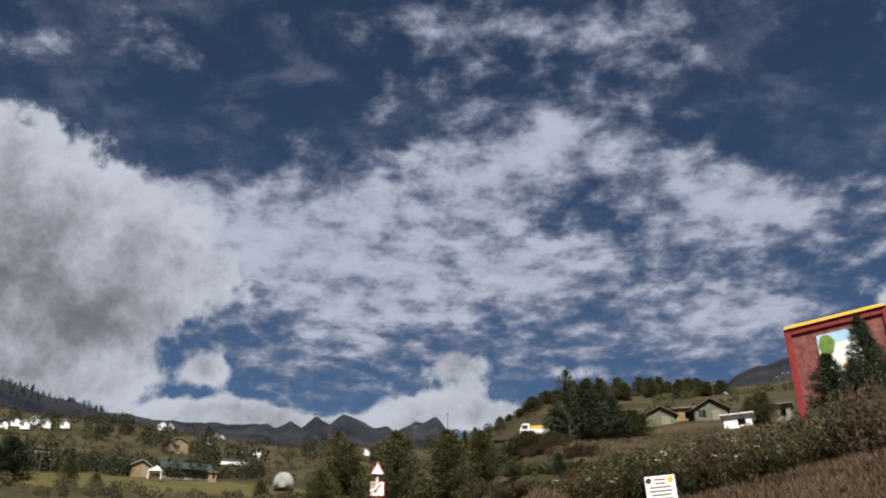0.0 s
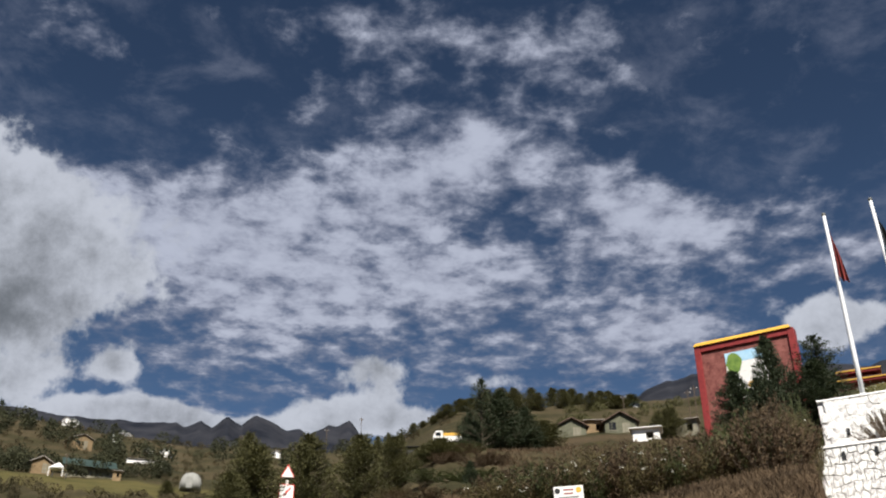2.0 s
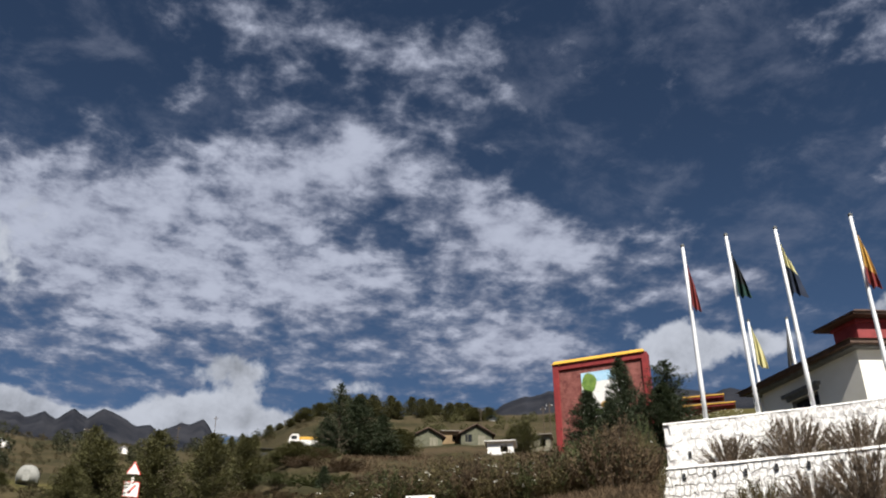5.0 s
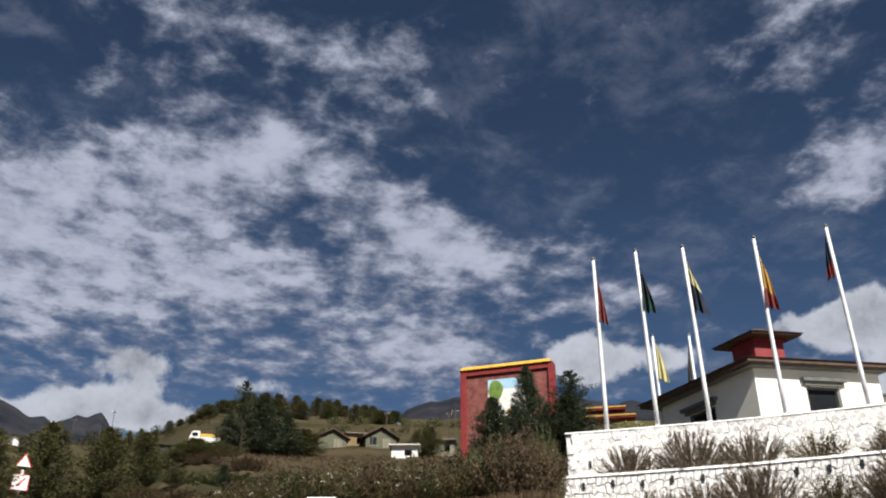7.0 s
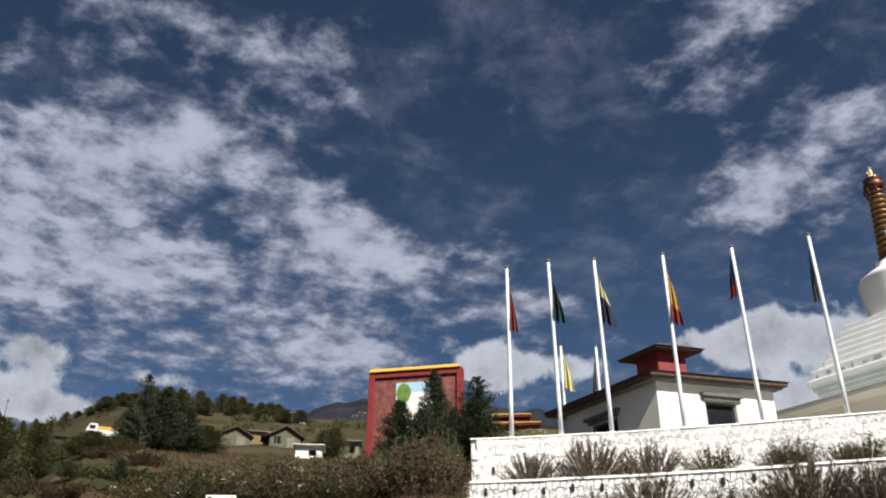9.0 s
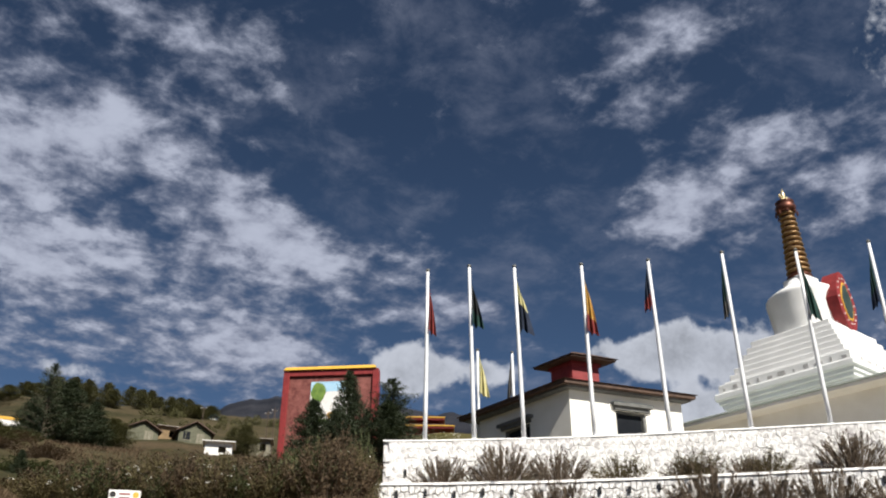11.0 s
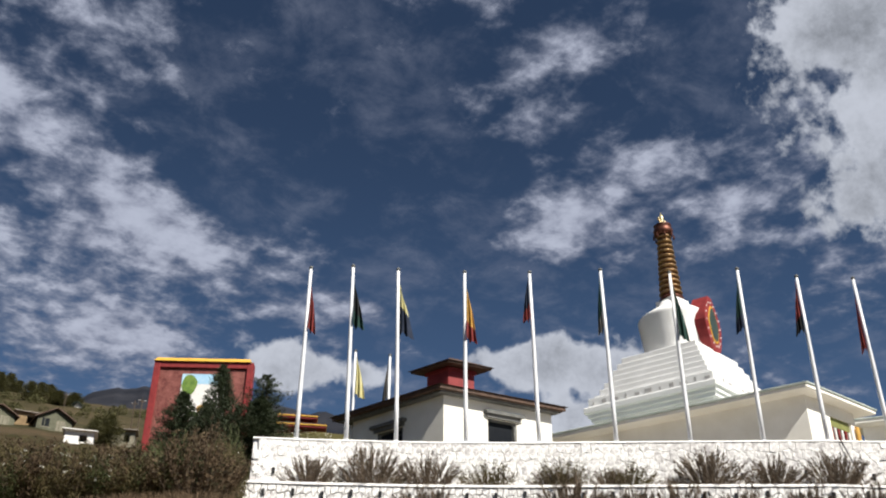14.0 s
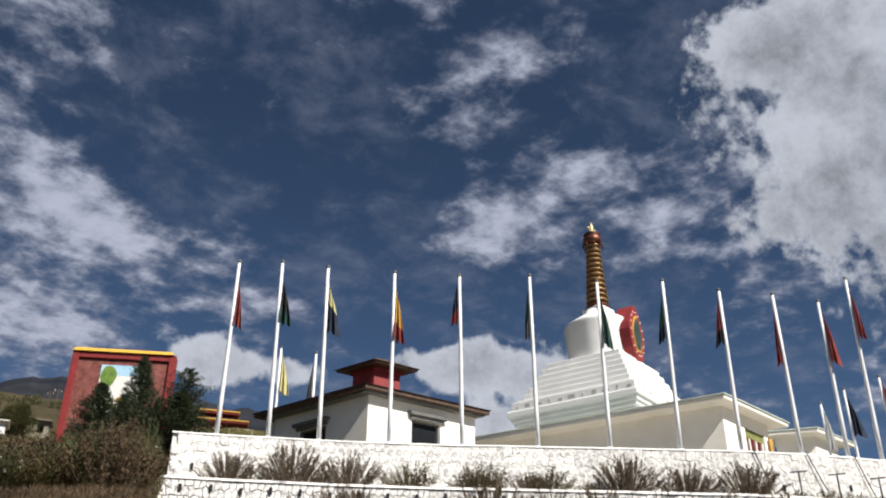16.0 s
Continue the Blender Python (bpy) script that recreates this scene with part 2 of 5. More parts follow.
SCRUB = material("scrub_leaves", (0.012, 0.017, 0.008), (0.05, 0.052, 0.024), 0.35, 0.75, 0, leafy=0.2, isle=0.2)
BROWN_SCRUB = material("brown_scrub_leaves", (0.03, 0.027, 0.013), (0.1, 0.08, 0.04), 0.25, 0.75, 0, leafy=0.2, isle=0.2)
HEDGE_GREEN = material("hedge_leaves", (0.018, 0.026, 0.01), (0.075, 0.09, 0.034), 1.2, 0.7, 0, leafy=0.3, isle=0.7)
PETAL = material("white_petals", (0.7, 0.68, 0.6), (0.85, 0.83, 0.78), 3, 0.7, 0, leafy=0.3)
GRASS = material("grass_blades", (0.045, 0.055, 0.018), (0.12, 0.125, 0.045), 0.6, 0.8, 0, leafy=0.3, isle=0.6)
SIGN_WHITE = material("sign_white", (0.7, 0.68, 0.66), (0.82, 0.8, 0.78), 5, 0.5, 0.03)
SIGN_RED = material("sign_red", (0.5, 0.04, 0.03), (0.62, 0.07, 0.05), 5, 0.5, 0.03)
BLACK = material("black_paint", (0.012, 0.012, 0.014), (0.03, 0.03, 0.032), 5, 0.6, 0.05)
CLOTHS = {
    "red": material("red_cloth", (0.17, 0.024, 0.026), (0.33, 0.07, 0.06), 4, 0.85, 0.1, leafy=0.3),
    "navy": material("dark_blue_cloth", (0.008, 0.014, 0.03), (0.03, 0.04, 0.07), 4, 0.85, 0.1, leafy=0.2),
    "black": material("black_cloth", (0.008, 0.009, 0.01), (0.025, 0.027, 0.03), 4, 0.85, 0.1, leafy=0.2),
    "green": material("dark_green_cloth", (0.01, 0.035, 0.03), (0.03, 0.075, 0.06), 4, 0.85, 0.1, leafy=0.25),
    "orange": material("orange_cloth", (0.5, 0.27, 0.05), (0.7, 0.45, 0.14), 4, 0.85, 0.1, leafy=0.3),
    "yellow": material("pale_yellow_cloth", (0.6, 0.55, 0.25), (0.76, 0.71, 0.4), 4, 0.85, 0.1, leafy=0.3),
    "white": material("white_cloth", (0.6, 0.6, 0.6), (0.78, 0.78, 0.78), 4, 0.85, 0.1, leafy=0.3),
    "grey": material("grey_cloth", (0.1, 0.1, 0.1), (0.22, 0.21, 0.2), 4, 0.85, 0.1, leafy=0.25),
}


def ground_material():
    m = bpy.data.materials.new("hillside_ground")
    m.use_nodes = True
    nt = m.node_tree
    b = nt.nodes["Principled BSDF"]
    b.inputs["Roughness"].default_value, b.inputs["Specular IOR Level"].default_value = 0.95, 0.1
    g = nt.nodes.new("ShaderNodeNewGeometry").outputs["Position"]
    def noi(scale, detail=6):
        n = nt.nodes.new("ShaderNodeTexNoise")
        nt.links.new(g, n.inputs["Vector"])
        n.inputs["Scale"].default_value, n.inputs["Detail"].default_value, n.inputs["Roughness"].default_value = scale, detail, 0.6
        return n.outputs["Fac"]
    def ramp(f, lo, hi, c0, c1):
        r = nt.nodes.new("ShaderNodeValToRGB")
        r.color_ramp.elements[0].position, r.color_ramp.elements[1].position = lo, hi
        r.color_ramp.elements[0].color, r.color_ramp.elements[1].color = (*c0, 1), (*c1, 1)
        nt.links.new(f, r.inputs[0])
        return r.outputs[0]
    def mix(f, a, c):
        x = nt.nodes.new("ShaderNodeMix")
        x.data_type = "RGBA"
        for i, val in ((0, f), (6, a), (7, c)):
            nt.links.new(val, x.inputs[i])
        return x.outputs[2]
    scrub = mix(ramp(noi(0.09), 0.42, 0.58, (0, 0, 0), (1, 1, 1)),
                ramp(noi(1.1), 0.3, 0.7, (0.014, 0.015, 0.007), (0.05, 0.044, 0.02)),
                ramp(noi(1.6), 0.3, 0.7, (0.028, 0.023, 0.013), (0.095, 0.074, 0.041)))
    attr = nt.nodes.new("ShaderNodeAttribute")
    attr.attribute_name = "cover"
    s3 = nt.nodes.new("ShaderNodeSeparateColor")
    nt.links.new(attr.outputs["Color"], s3.inputs[0])
    meadow = ramp(noi(0.25), 0.3, 0.7, (0.048, 0.048, 0.017), (0.112, 0.092, 0.035))
    dry = ramp(noi(2.5), 0.3, 0.7, (0.035, 0.023, 0.014), (0.125, 0.08, 0.05))
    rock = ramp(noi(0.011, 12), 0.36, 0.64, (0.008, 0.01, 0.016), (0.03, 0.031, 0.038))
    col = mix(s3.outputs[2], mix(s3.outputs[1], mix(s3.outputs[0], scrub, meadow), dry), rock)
    nt.links.new(col, b.inputs["Base Color"])
    bn = nt.nodes.new("ShaderNodeBump")
    bn.inputs["Strength"].default_value, bn.inputs["Distance"].default_value = 0.6, 0.15
    nt.links.new(noi(3.0), bn.inputs["Height"])
    nt.links.new(bn.outputs[0], b.inputs["Normal"])
    return m


# ---- helpers for meshes ----
def link_mesh(name, verts, faces, mat, parent=None, label="", smooth=False):
    me = bpy.data.meshes.new(name)
    me.from_pydata([tuple(v) for v in verts], [], [tuple(f) for f in faces])
    me.materials.append(mat)
    if smooth:
        me.polygons.foreach_set("use_smooth", [True] * len(me.polygons))
    me.update()
    ob = new(name, me)
    if parent is not None:
        ob.parent = parent
    if label:
        ob["label"] = label
    return ob


def part(name, bm, mat, parent=None, label="", smooth=False):
    me = bpy.data.meshes.new(name)
    bmesh.ops.recalc_face_normals(bm, faces=bm.faces)
    bm.to_mesh(me)
    bm.free()
    me.materials.append(mat)
    if smooth:
        me.polygons.foreach_set("use_smooth", [True] * len(me.polygons))
    ob = new(name, me)
    if parent is not None:
        ob.parent = parent
    if label:
        ob["label"] = label
    return ob


def thing(name, m, label, category, group="", kind=""):
    ob = new(name)
    ob.empty_display_size = 0.2
    ob.matrix_basis = m
    return tagged(ob, label, category, group, kind)


def box(bm, x0, x1, y0, y1, z0, z1, bevel=0.0, m=None):
    tmp = bmesh.new()
    bmesh.ops.create_cube(tmp, size=1.0)
    for v in tmp.verts:
        v.co = Vector(((x0 + x1) / 2 + v.co.x * (x1 - x0), (y0 + y1) / 2 + v.co.y * (y1 - y0), (z0 + z1) / 2 + v.co.z * (z1 - z0)))
    if bevel:
        bmesh.ops.bevel(tmp, geom=tmp.edges[:], offset=bevel, segments=1, affect="EDGES")
    if m is not None:
        tmp.transform(m)
    me = bpy.data.meshes.new("tmp")
    tmp.to_mesh(me)
    tmp.free()
    bm.from_mesh(me)
    bpy.data.meshes.remove(me)
    return bm


def lathe(bm, profile, segs=32, m=None):
    """Turns a profile of (radius, height) round the z axis."""
    rings = []
    for r, z in profile:
        ring = []
        for i in range(segs):
            a = 2 * math.pi * i / segs
            co = Vector((r * math.cos(a), r * math.sin(a), z))
            ring.append(bm.verts.new(m @ co if m else co))
        rings.append(ring)
    for r0, r1 in zip(rings, rings[1:]):
        for i in range(segs):
            bm.faces.new((r0[i], r0[(i + 1) % segs], r1[(i + 1) % segs], r1[i]))
    bm.faces.new(rings[0][::-1])
    bm.faces.new(rings[-1])
    return bm


def prism(bm, outline, z0, z1):
    lo = [bm.verts.new((x, y, z0)) for x, y in outline]
    hi = [bm.verts.new((x, y, z1)) for x, y in outline]
    n = len(outline)
    bm.faces.new(lo[::-1])
    bm.faces.new(hi)
    for i in range(n):
        bm.faces.new((lo[i], lo[(i + 1) % n], hi[(i + 1) % n], hi[i]))
    return bm


def branch_tubes(bm, lines, sides=5):
    for pts, r0, r1 in lines:
        rings = []
        for i, p in enumerate(pts):
            q = pts[min(i + 1, len(pts) - 1)] - pts[max(i - 1, 0)]
            t = Vector(q).normalized() if Vector(q).length > 1e-6 else Vector((0, 0, 1))
            x = t.orthogonal().normalized()
            y = t.cross(x)
            r = r0 + (r1 - r0) * i / max(1, len(pts) - 1)
            rings.append([bm.verts.new(Vector(p) + r * (math.cos(2 * math.pi * k / sides) * x + math.sin(2 * math.pi * k / sides) * y)) for k in range(sides)])
        for a, b in zip(rings, rings[1:]):
            for k in range(sides):
                bm.faces.new((a[k], a[(k + 1) % sides], b[(k + 1) % sides], b[k]))
    return bm


def polar(az_deg, dist, z=0.0):
    return Vector((dist * math.sin(radians(az_deg)), dist * math.cos(radians(az_deg)), z))


# ---- the ground: one sheet from the camera's foot to the mountains ----
WALL_Z, LEDGE_Z = 9.1, 7.75


def wall_dist(a):
    """How far the upper retaining wall stands from the camera's stand, by azimuth."""
    return np.interp(a, [26, 28, 34, 41, 48, 52, 55, 58.5, 62, 65.4, 67.8, 69.5, 74, 80],
                     [22.95, 22.85, 22.7, 22.72, 22.9, 23.15, 23.4, 23.8, 24.3, 25.05, 25.75, 26.4, 27.8, 29.5])


def smooth_step(x, lo, hi):
    t = np.clip((x - lo) / (hi - lo), 0, 1)
    return t * t * (3 - 2 * t)


LEFT = ([0, 4, 8, 12, 20, 40, 70, 92, 126, 150, 185, 220, 270, 330, 420, 700, 1500, 2600, 3200, 4600],
        [0, 0.2, 0.9, 2.0, 4.6, 10.4, 18.3, 23.6, 33.6, 41, 52, 63.5, 82, 98, 92, 120, 300, 780, 700, 500])
MID = ([0, 4, 8, 12, 15, 17, 20, 25, 30, 40, 48, 60, 90, 130, 160, 230, 420, 700, 1200, 2000, 3200, 4600],
       [0, 0.3, 1.3, 3.4, 5.2, 6.0, 6.3, 7.8, 9.3, 13.0, 15.9, 19.4, 29.4, 45.0, 57, 78, 110, 160, 330, 560, 500, 400])
RIGHT = ([0, 4, 8, 12, 17, 20.6, 21.5, 21.95, 22.15, 22.8, 23.05, 27, 33, 45, 60, 100, 300, 1200, 2500, 4600],
         [0, 0.3, 1.2, 3.0, 5.0, 6.2, 6.35, 6.4, 7.6, 7.65, 9.05, 9.06, 9.1, 9.4, 9.6, 9.0, 20, 120, 200, 200])
RISE = (RIGHT[0], [0, 0.3, 1.2, 3.0, 5.0, 6.2, 6.35, 6.4, 7.6, 7.65, 9.05, 9.1, 11.7, 16.75, 21.2, 33, 85, 345, 300, 300])
BACK = ([0, 10, 60, 300, 1200, 2600, 4600], [0, -0.2, -2, -8, 60, 300, 300])
SKYLINE_AZ = [-60, -40, -26, -20.5, -17, -12.2, -10.95, -10.35, -9.45, -8.75, -7.9, -7.05, -6.25, -5, -4.3, -3.5, -3, -1.75, -1.25, -0.46, 0.6, 1.65, 2.7, 8, 16, 30, 40]
SKYLINE_EL = [18.5, 18, 17.6, 17.7, 17.6, 17.5, 17.72, 17.52, 18.0, 17.6, 18.32, 17.95, 18.5, 18.0, 17.7, 17.9, 17.6, 18.25, 18.1, 18.65, 18.0, 18.2, 18.5, 18.8, 18.5, 18, 16]


def ground_height(a, d):
    """Height of the ground at azimuth a (degrees) and distance d (metres); arrays."""
    left, mid = np.interp(d, *LEFT), np.interp(d, *MID)
    k = 22.72 / wall_dist(a)
    right, rise = np.interp(d * k, *RIGHT), np.interp(d * k, *RISE)
    right = rise + (right - rise) * smooth_step(a, 34.5, 38)
    z = left + (mid - left) * smooth_step(a, -1.5, 6.5)
    z = z + (right - z) * smooth_step(a, 26.8, 27.9)
    z = z - 0.55 * (1 - smooth_step(a, 11, 25.5)) * smooth_step(a, 4, 9) * np.exp(-((d - 16.5) / 3.2) ** 2)
    # dark wooded shoulder of the next valley side
    z = z + np.exp(-((d - 700) / 220) ** 2) * np.interp(a, [-60, -26, -24, -22, -20, -17, -12], [116, 111, 106, 102, 97, 86, 0])
    # the long ridge over the houses
    ridge = np.interp(a, [5, 12, 15, 18, 21, 27.5, 31, 34, 40], [0, 0.2, 0.55, 0.85, 1, 0.85, 0.75, 0.75, 0])
    z = z + np.exp(-((d - 1200) / 330) ** 2) * 118 * ridge
    # the far mountains
    far = 2600 * np.tan(np.radians(np.interp(a, SKYLINE_AZ, SKYLINE_EL))) + EYE
    near = np.interp(2600, *LEFT)
    z = z + np.exp(-((d - 2600) / 420) ** 2) * (far - near) * smooth_step(30 - a, 0, 24) * smooth_step(a, -75, -50)
    back = np.interp(d, *BACK)
    behind = smooth_step(np.abs(a - 22), 62, 100)
    return z + (back - z) * behind


def build_ground():
    az_list = np.concatenate([np.arange(-180, -36, 4.0), np.arange(-36, -20, 0.5), np.arange(-20, 26, 0.16), np.arange(26, 29, 0.12), np.arange(29, 76, 0.5), np.arange(76, 180, 4.0)])
    radii = np.unique(np.concatenate([RIGHT[0][1:], np.geomspace(0.6, 30, 60), np.geomspace(31, 500, 120), np.geomspace(520, 4600, 70)]))
    A, D = np.meshgrid(az_list, radii, indexing="ij")
    inside = smooth_step(A, 25, 28) * (1 - smooth_step(A, 76, 100))
    D = D * (1 + (wall_dist(A) / 22.72 - 1) * inside * (D < 60))
    Z = ground_height(A, D)
    X, Y = D * np.sin(np.radians(A)), D * np.cos(np.radians(A))
    rough = np.zeros_like(Z)
    for i in range(A.shape[0]):
        for j in range(A.shape[1]):
            d = D[i, j]
            if d > 24 or A[i, j] < 26:
                p = Vector((X[i, j], Y[i, j], 0))
                amp = min(0.25 + d * 0.006, 3.0) if d < 500 else (2.0 if d < 1000 else 9.0)
                if d > 14:
                    rough[i, j] = noise.fractal(p * (3.0 / d if d > 60 else 0.25) * (1.0 if d < 500 else 5.0), 0.7, 2.0, 6) * amp * (0.25 if A[i, j] > 27 and d < 60 else 1)
    Z = Z + rough
    n, r = A.shape
    verts = np.stack([X, Y, Z], -1).reshape(-1, 3).tolist() + [(0, 0, 0)]
    faces = []
    for i in range(n):
        k = (i + 1) % n
        for j in range(r - 1):
            faces.append((i * r + j, i * r + j + 1, k * r + j + 1, k * r + j))
        faces.append((n * r, i * r, k * r))
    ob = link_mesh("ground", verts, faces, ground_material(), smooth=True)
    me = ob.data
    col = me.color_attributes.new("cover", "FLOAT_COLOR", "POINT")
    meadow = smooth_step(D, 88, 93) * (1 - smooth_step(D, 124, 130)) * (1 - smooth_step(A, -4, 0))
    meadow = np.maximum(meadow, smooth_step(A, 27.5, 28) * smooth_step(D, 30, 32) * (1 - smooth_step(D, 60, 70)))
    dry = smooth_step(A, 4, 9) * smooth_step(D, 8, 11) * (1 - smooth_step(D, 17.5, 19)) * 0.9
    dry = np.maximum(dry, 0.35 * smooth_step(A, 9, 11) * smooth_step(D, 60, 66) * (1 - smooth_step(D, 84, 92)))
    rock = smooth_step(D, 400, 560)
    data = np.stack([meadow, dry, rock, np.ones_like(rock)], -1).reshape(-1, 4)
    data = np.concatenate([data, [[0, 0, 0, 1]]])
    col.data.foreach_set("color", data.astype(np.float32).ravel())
    return tagged(ob, "dry grassy hillside rising to bare dark mountains", "ground", kind="structure")


ground = build_ground()


def ground_at(a, d):
    return float(ground_height(np.array(float(a)), np.array(float(d))))


# ---- retaining walls ----
def wall_strip(name, a0, a1, front, back, z0, z1, mat, label):
    """A curved wall between two azimuths: front and back are offsets from the upper wall's face."""
    az_list = np.linspace(a0, a1, 60)
    verts, faces = [], []
    for a in az_list:
        d = float(wall_dist(a))
        for off, z in ((front, z0), (front + 0.06, z1), (back, z1), (back, z0)):
            verts.append(polar(a, d + off, z))
    for i in range(len(az_list) - 1):
        b, c = i * 4, i * 4 + 4
        for j in range(4):
            faces.append((b + j, c + j, c + (j + 1) % 4, b + (j + 1) % 4))
    faces += [(0, 1, 2, 3), tuple(len(verts) - 4 + j for j in (3, 2, 1, 0))]
    return tagged(link_mesh(name, verts, faces, mat), label, "retaining wall", kind="structure")


upper_wall = wall_strip("wall_upper", 27.75, 79, -0.02, 0.32, 7.4, WALL_Z, MORTAR, "whitewashed rubble retaining wall under the flagpoles")
lower_wall = wall_strip("wall_lower", 27.15, 79, -0.95, -0.6, 5.6, LEDGE_Z, DIMMED_MORTAR, "whitewashed rubble retaining wall with planted ledge above")


# ---- stones and weep pipes of the walls ----
def lay_stones(wall, front, z0, z1, a0, a1, rows, count, seed, singles, tight=0.95):
    """Rubble stones fitted to one another: a jittered lattice whose cells become flat stones with narrow joints.
    Those before the azimuth 'singles' are parts of their own, the rest one joined mesh."""
    rng = random.Random(seed)
    lines = [[(min(max(c / 2 + rng.uniform(-0.2, 0.2), 0), count), (0 if r in (0, rows) else rng.uniform(-0.34, 0.34)) + r) for c in range(2 * count + 1)]
             for r in range(rows + 1)]
    def place(u, w, proud):
        a = a0 + (a1 - a0) * u / count
        return polar(a, float(wall_dist(a)) + front - proud, z0 + (z1 - z0) * w / rows)
    rest_v, rest_f = [], []
    for r in range(rows):
        for c in range(count):
            i = 2 * c + r % 2
            if i + 2 > 2 * count:
                continue
            rim = [lines[r][i], lines[r][i + 1], lines[r][i + 2], lines[r + 1][i + 2], lines[r + 1][i + 1], lines[r + 1][i]]
            cx, cz = sum(p[0] for p in rim) / 6, sum(p[1] for p in rim) / 6
            proud = rng.uniform(0.004, 0.022)
            f1 = rng.uniform(tight, tight + 0.04)
            f2 = f1 - rng.uniform(0.08, 0.2)
            verts = [place(cx + (x - cx) * f, cz + (z - cz) * f, pr) for f, pr in ((f1, -0.03), (f1, proud * 0.4), (f2, proud)) for x, z in rim]
            faces = [(12, 13, 14, 15, 16, 17)]
            for lo in (0, 6):
                for k in range(6):
                    j = (k + 1) % 6
                    faces.append((lo + k, lo + j, lo + 6 + j, lo + 6 + k))
            if a0 + (a1 - a0) * cx / count < singles:
                base = place(cx, cz, 0)
                ob = link_mesh("stone", [v - base for v in verts], faces, WHITEWASH, wall)
                ob.matrix_basis = Matrix.Translation(base)
            else:
                n = len(rest_v)
                rest_v += verts
                rest_f += [tuple(n + q for q in f) for f in faces]
    tagged(link_mesh("stone_facing", rest_v, rest_f, WHITEWASH, wall), kind="stuff")


def weep_hole(wall, a, front, z):
    m = Matrix.Translation(polar(a, float(wall_dist(a)) + front, z)) @ pose(0, 0, 0, 0, 0, -a)
    return part("weep_hole", box(bmesh.new(), -0.035, 0.035, -0.034, 0.05, -0.075, 0.075, 0.008, m), BLACK, wall, "dark drain slot")


for i in range(24):
    a = 28.6 + i * 1.75
    weep_hole(lower_wall, a, -0.96, 7.52 + 0.03 * math.sin(i * 2.3))
    if i % 2 == 0:
        weep_hole(upper_wall, a + 0.5, -0.02, 8.25 + 0.04 * math.cos(i * 1.7))

# ---- flagpoles and flags ----
def flagpole(a, d, z, h, lean, label, group):
    ob = thing("flagpole", Matrix.Translation(polar(a, d, z)) @ pose(0, 0, 0, 0, lean, -a), label, "flagpole", group)
    part("pole", lathe(bmesh.new(), [(0.056, -0.05), (0.055, 1.0), (0.047, h * 0.6), (0.038, h - 0.05)], 14), POLE, ob, smooth=True)
    part("finial", lathe(bmesh.new(), [(0.03, h - 0.05), (0.052, h - 0.02), (0.052, h + 0.02), (0.02, h + 0.05)], 10), FRAME_GREY, ob, "small steel cap")
    part("collar", lathe(bmesh.new(), [(0.09, -0.02), (0.09, 0.05), (0.06, 0.06)], 12), POLE, ob)
    return ob


def flag(ob, top, drop, side, spread, seed, first, second=None, cut=0.6):
    """A limp flag hung in folds: first and second are the cloths above and below the cut."""
    rng = random.Random(seed)
    nu, nv = 15, 22
    ph = rng.uniform(0, 6)
    def cloth(u, v):
        reach = spread * (0.25 + 0.75 * v ** 0.7) * u
        fold = 0.5 + 0.5 * math.cos(u * 12 + ph + v * 1.5)
        x = side * (0.05 + reach * (0.75 + 0.25 * fold))
        y = 0.09 * math.sin(u * 13 + ph + v * 2.2) * (0.4 + v)
        z = top - drop * (v * (1 - 0.24 * u) + 0.34 * u) + 0.03 * math.sin(u * 9 + v * 5 + ph)
        return (x, y, z)
    def piece(name, v0, v1, mat, label):
        verts, faces = [], []
        for j in range(nv):
            for i in range(nu):
                verts.append(cloth(i / (nu - 1), v0 + (v1 - v0) * j / (nv - 1)))
        for j in range(nv - 1):
            for i in range(nu - 1):
                faces.append((j * nu + i, j * nu + i + 1, (j + 1) * nu + i + 1, (j + 1) * nu + i))
        return link_mesh(name, verts, faces, mat, ob, label, smooth=True)
    m = ob.matrix_basis
    holder = thing("flag", m, "limp %s flag hanging from its pole" % (first if second is None else first + " and " + second), "flag", "flags on the poles")
    for o in ([piece("cloth", 0, cut if second else 1, CLOTHS[first], "")] + ([piece("band", cut, 1, CLOTHS[second], second + " lower cloth")] if second else [])):
        o.parent = holder
    return holder


POLES = [  # azimuth, height, sideways lean, then the flag: drop from top, length, side, spread, cloths
    (30.28, 4.85, 0.3, 0.5, 1.25, 1, 0.2, "red", None), (33.35, 4.95, -0.8, 0.5, 1.2, 1, 0.3, "black", "green"),
    (36.45, 4.9, -0.9, 0.45, 1.35, 1, 0.3, "yellow", "navy"), (40.8, 4.85, 0, 0.45, 1.45, 1, 0.27, "orange", "red"),
    (45.35, 4.85, -0.6, 0.12, 1.2, -1, 0.2, "navy", "red"), (50.05, 4.9, -0.3, 0.2, 1.5, -1, 0.16, "green", "grey"),
    (54.45, 4.78, 0.1, 0.3, 1.5, 1, 0.21, "green", None), (58.6, 4.85, 0.7, 0.3, 1.35, -1, 0.18, "green", "navy"),
    (62.1, 4.6, 0.5, 0.15, 1.3, -1, 0.19, "red", "black"), (65.37, 4.6, 0, 0.4, 1.5, -1, 0.13, "red", None),
    (67.8, 4.5, 0.7, 0.2, 1.5, 1, 0.2, "red", None), (69.5, 5.35, 1.2, 0.3, 1.4, 1, 0.19, "red", None),
]
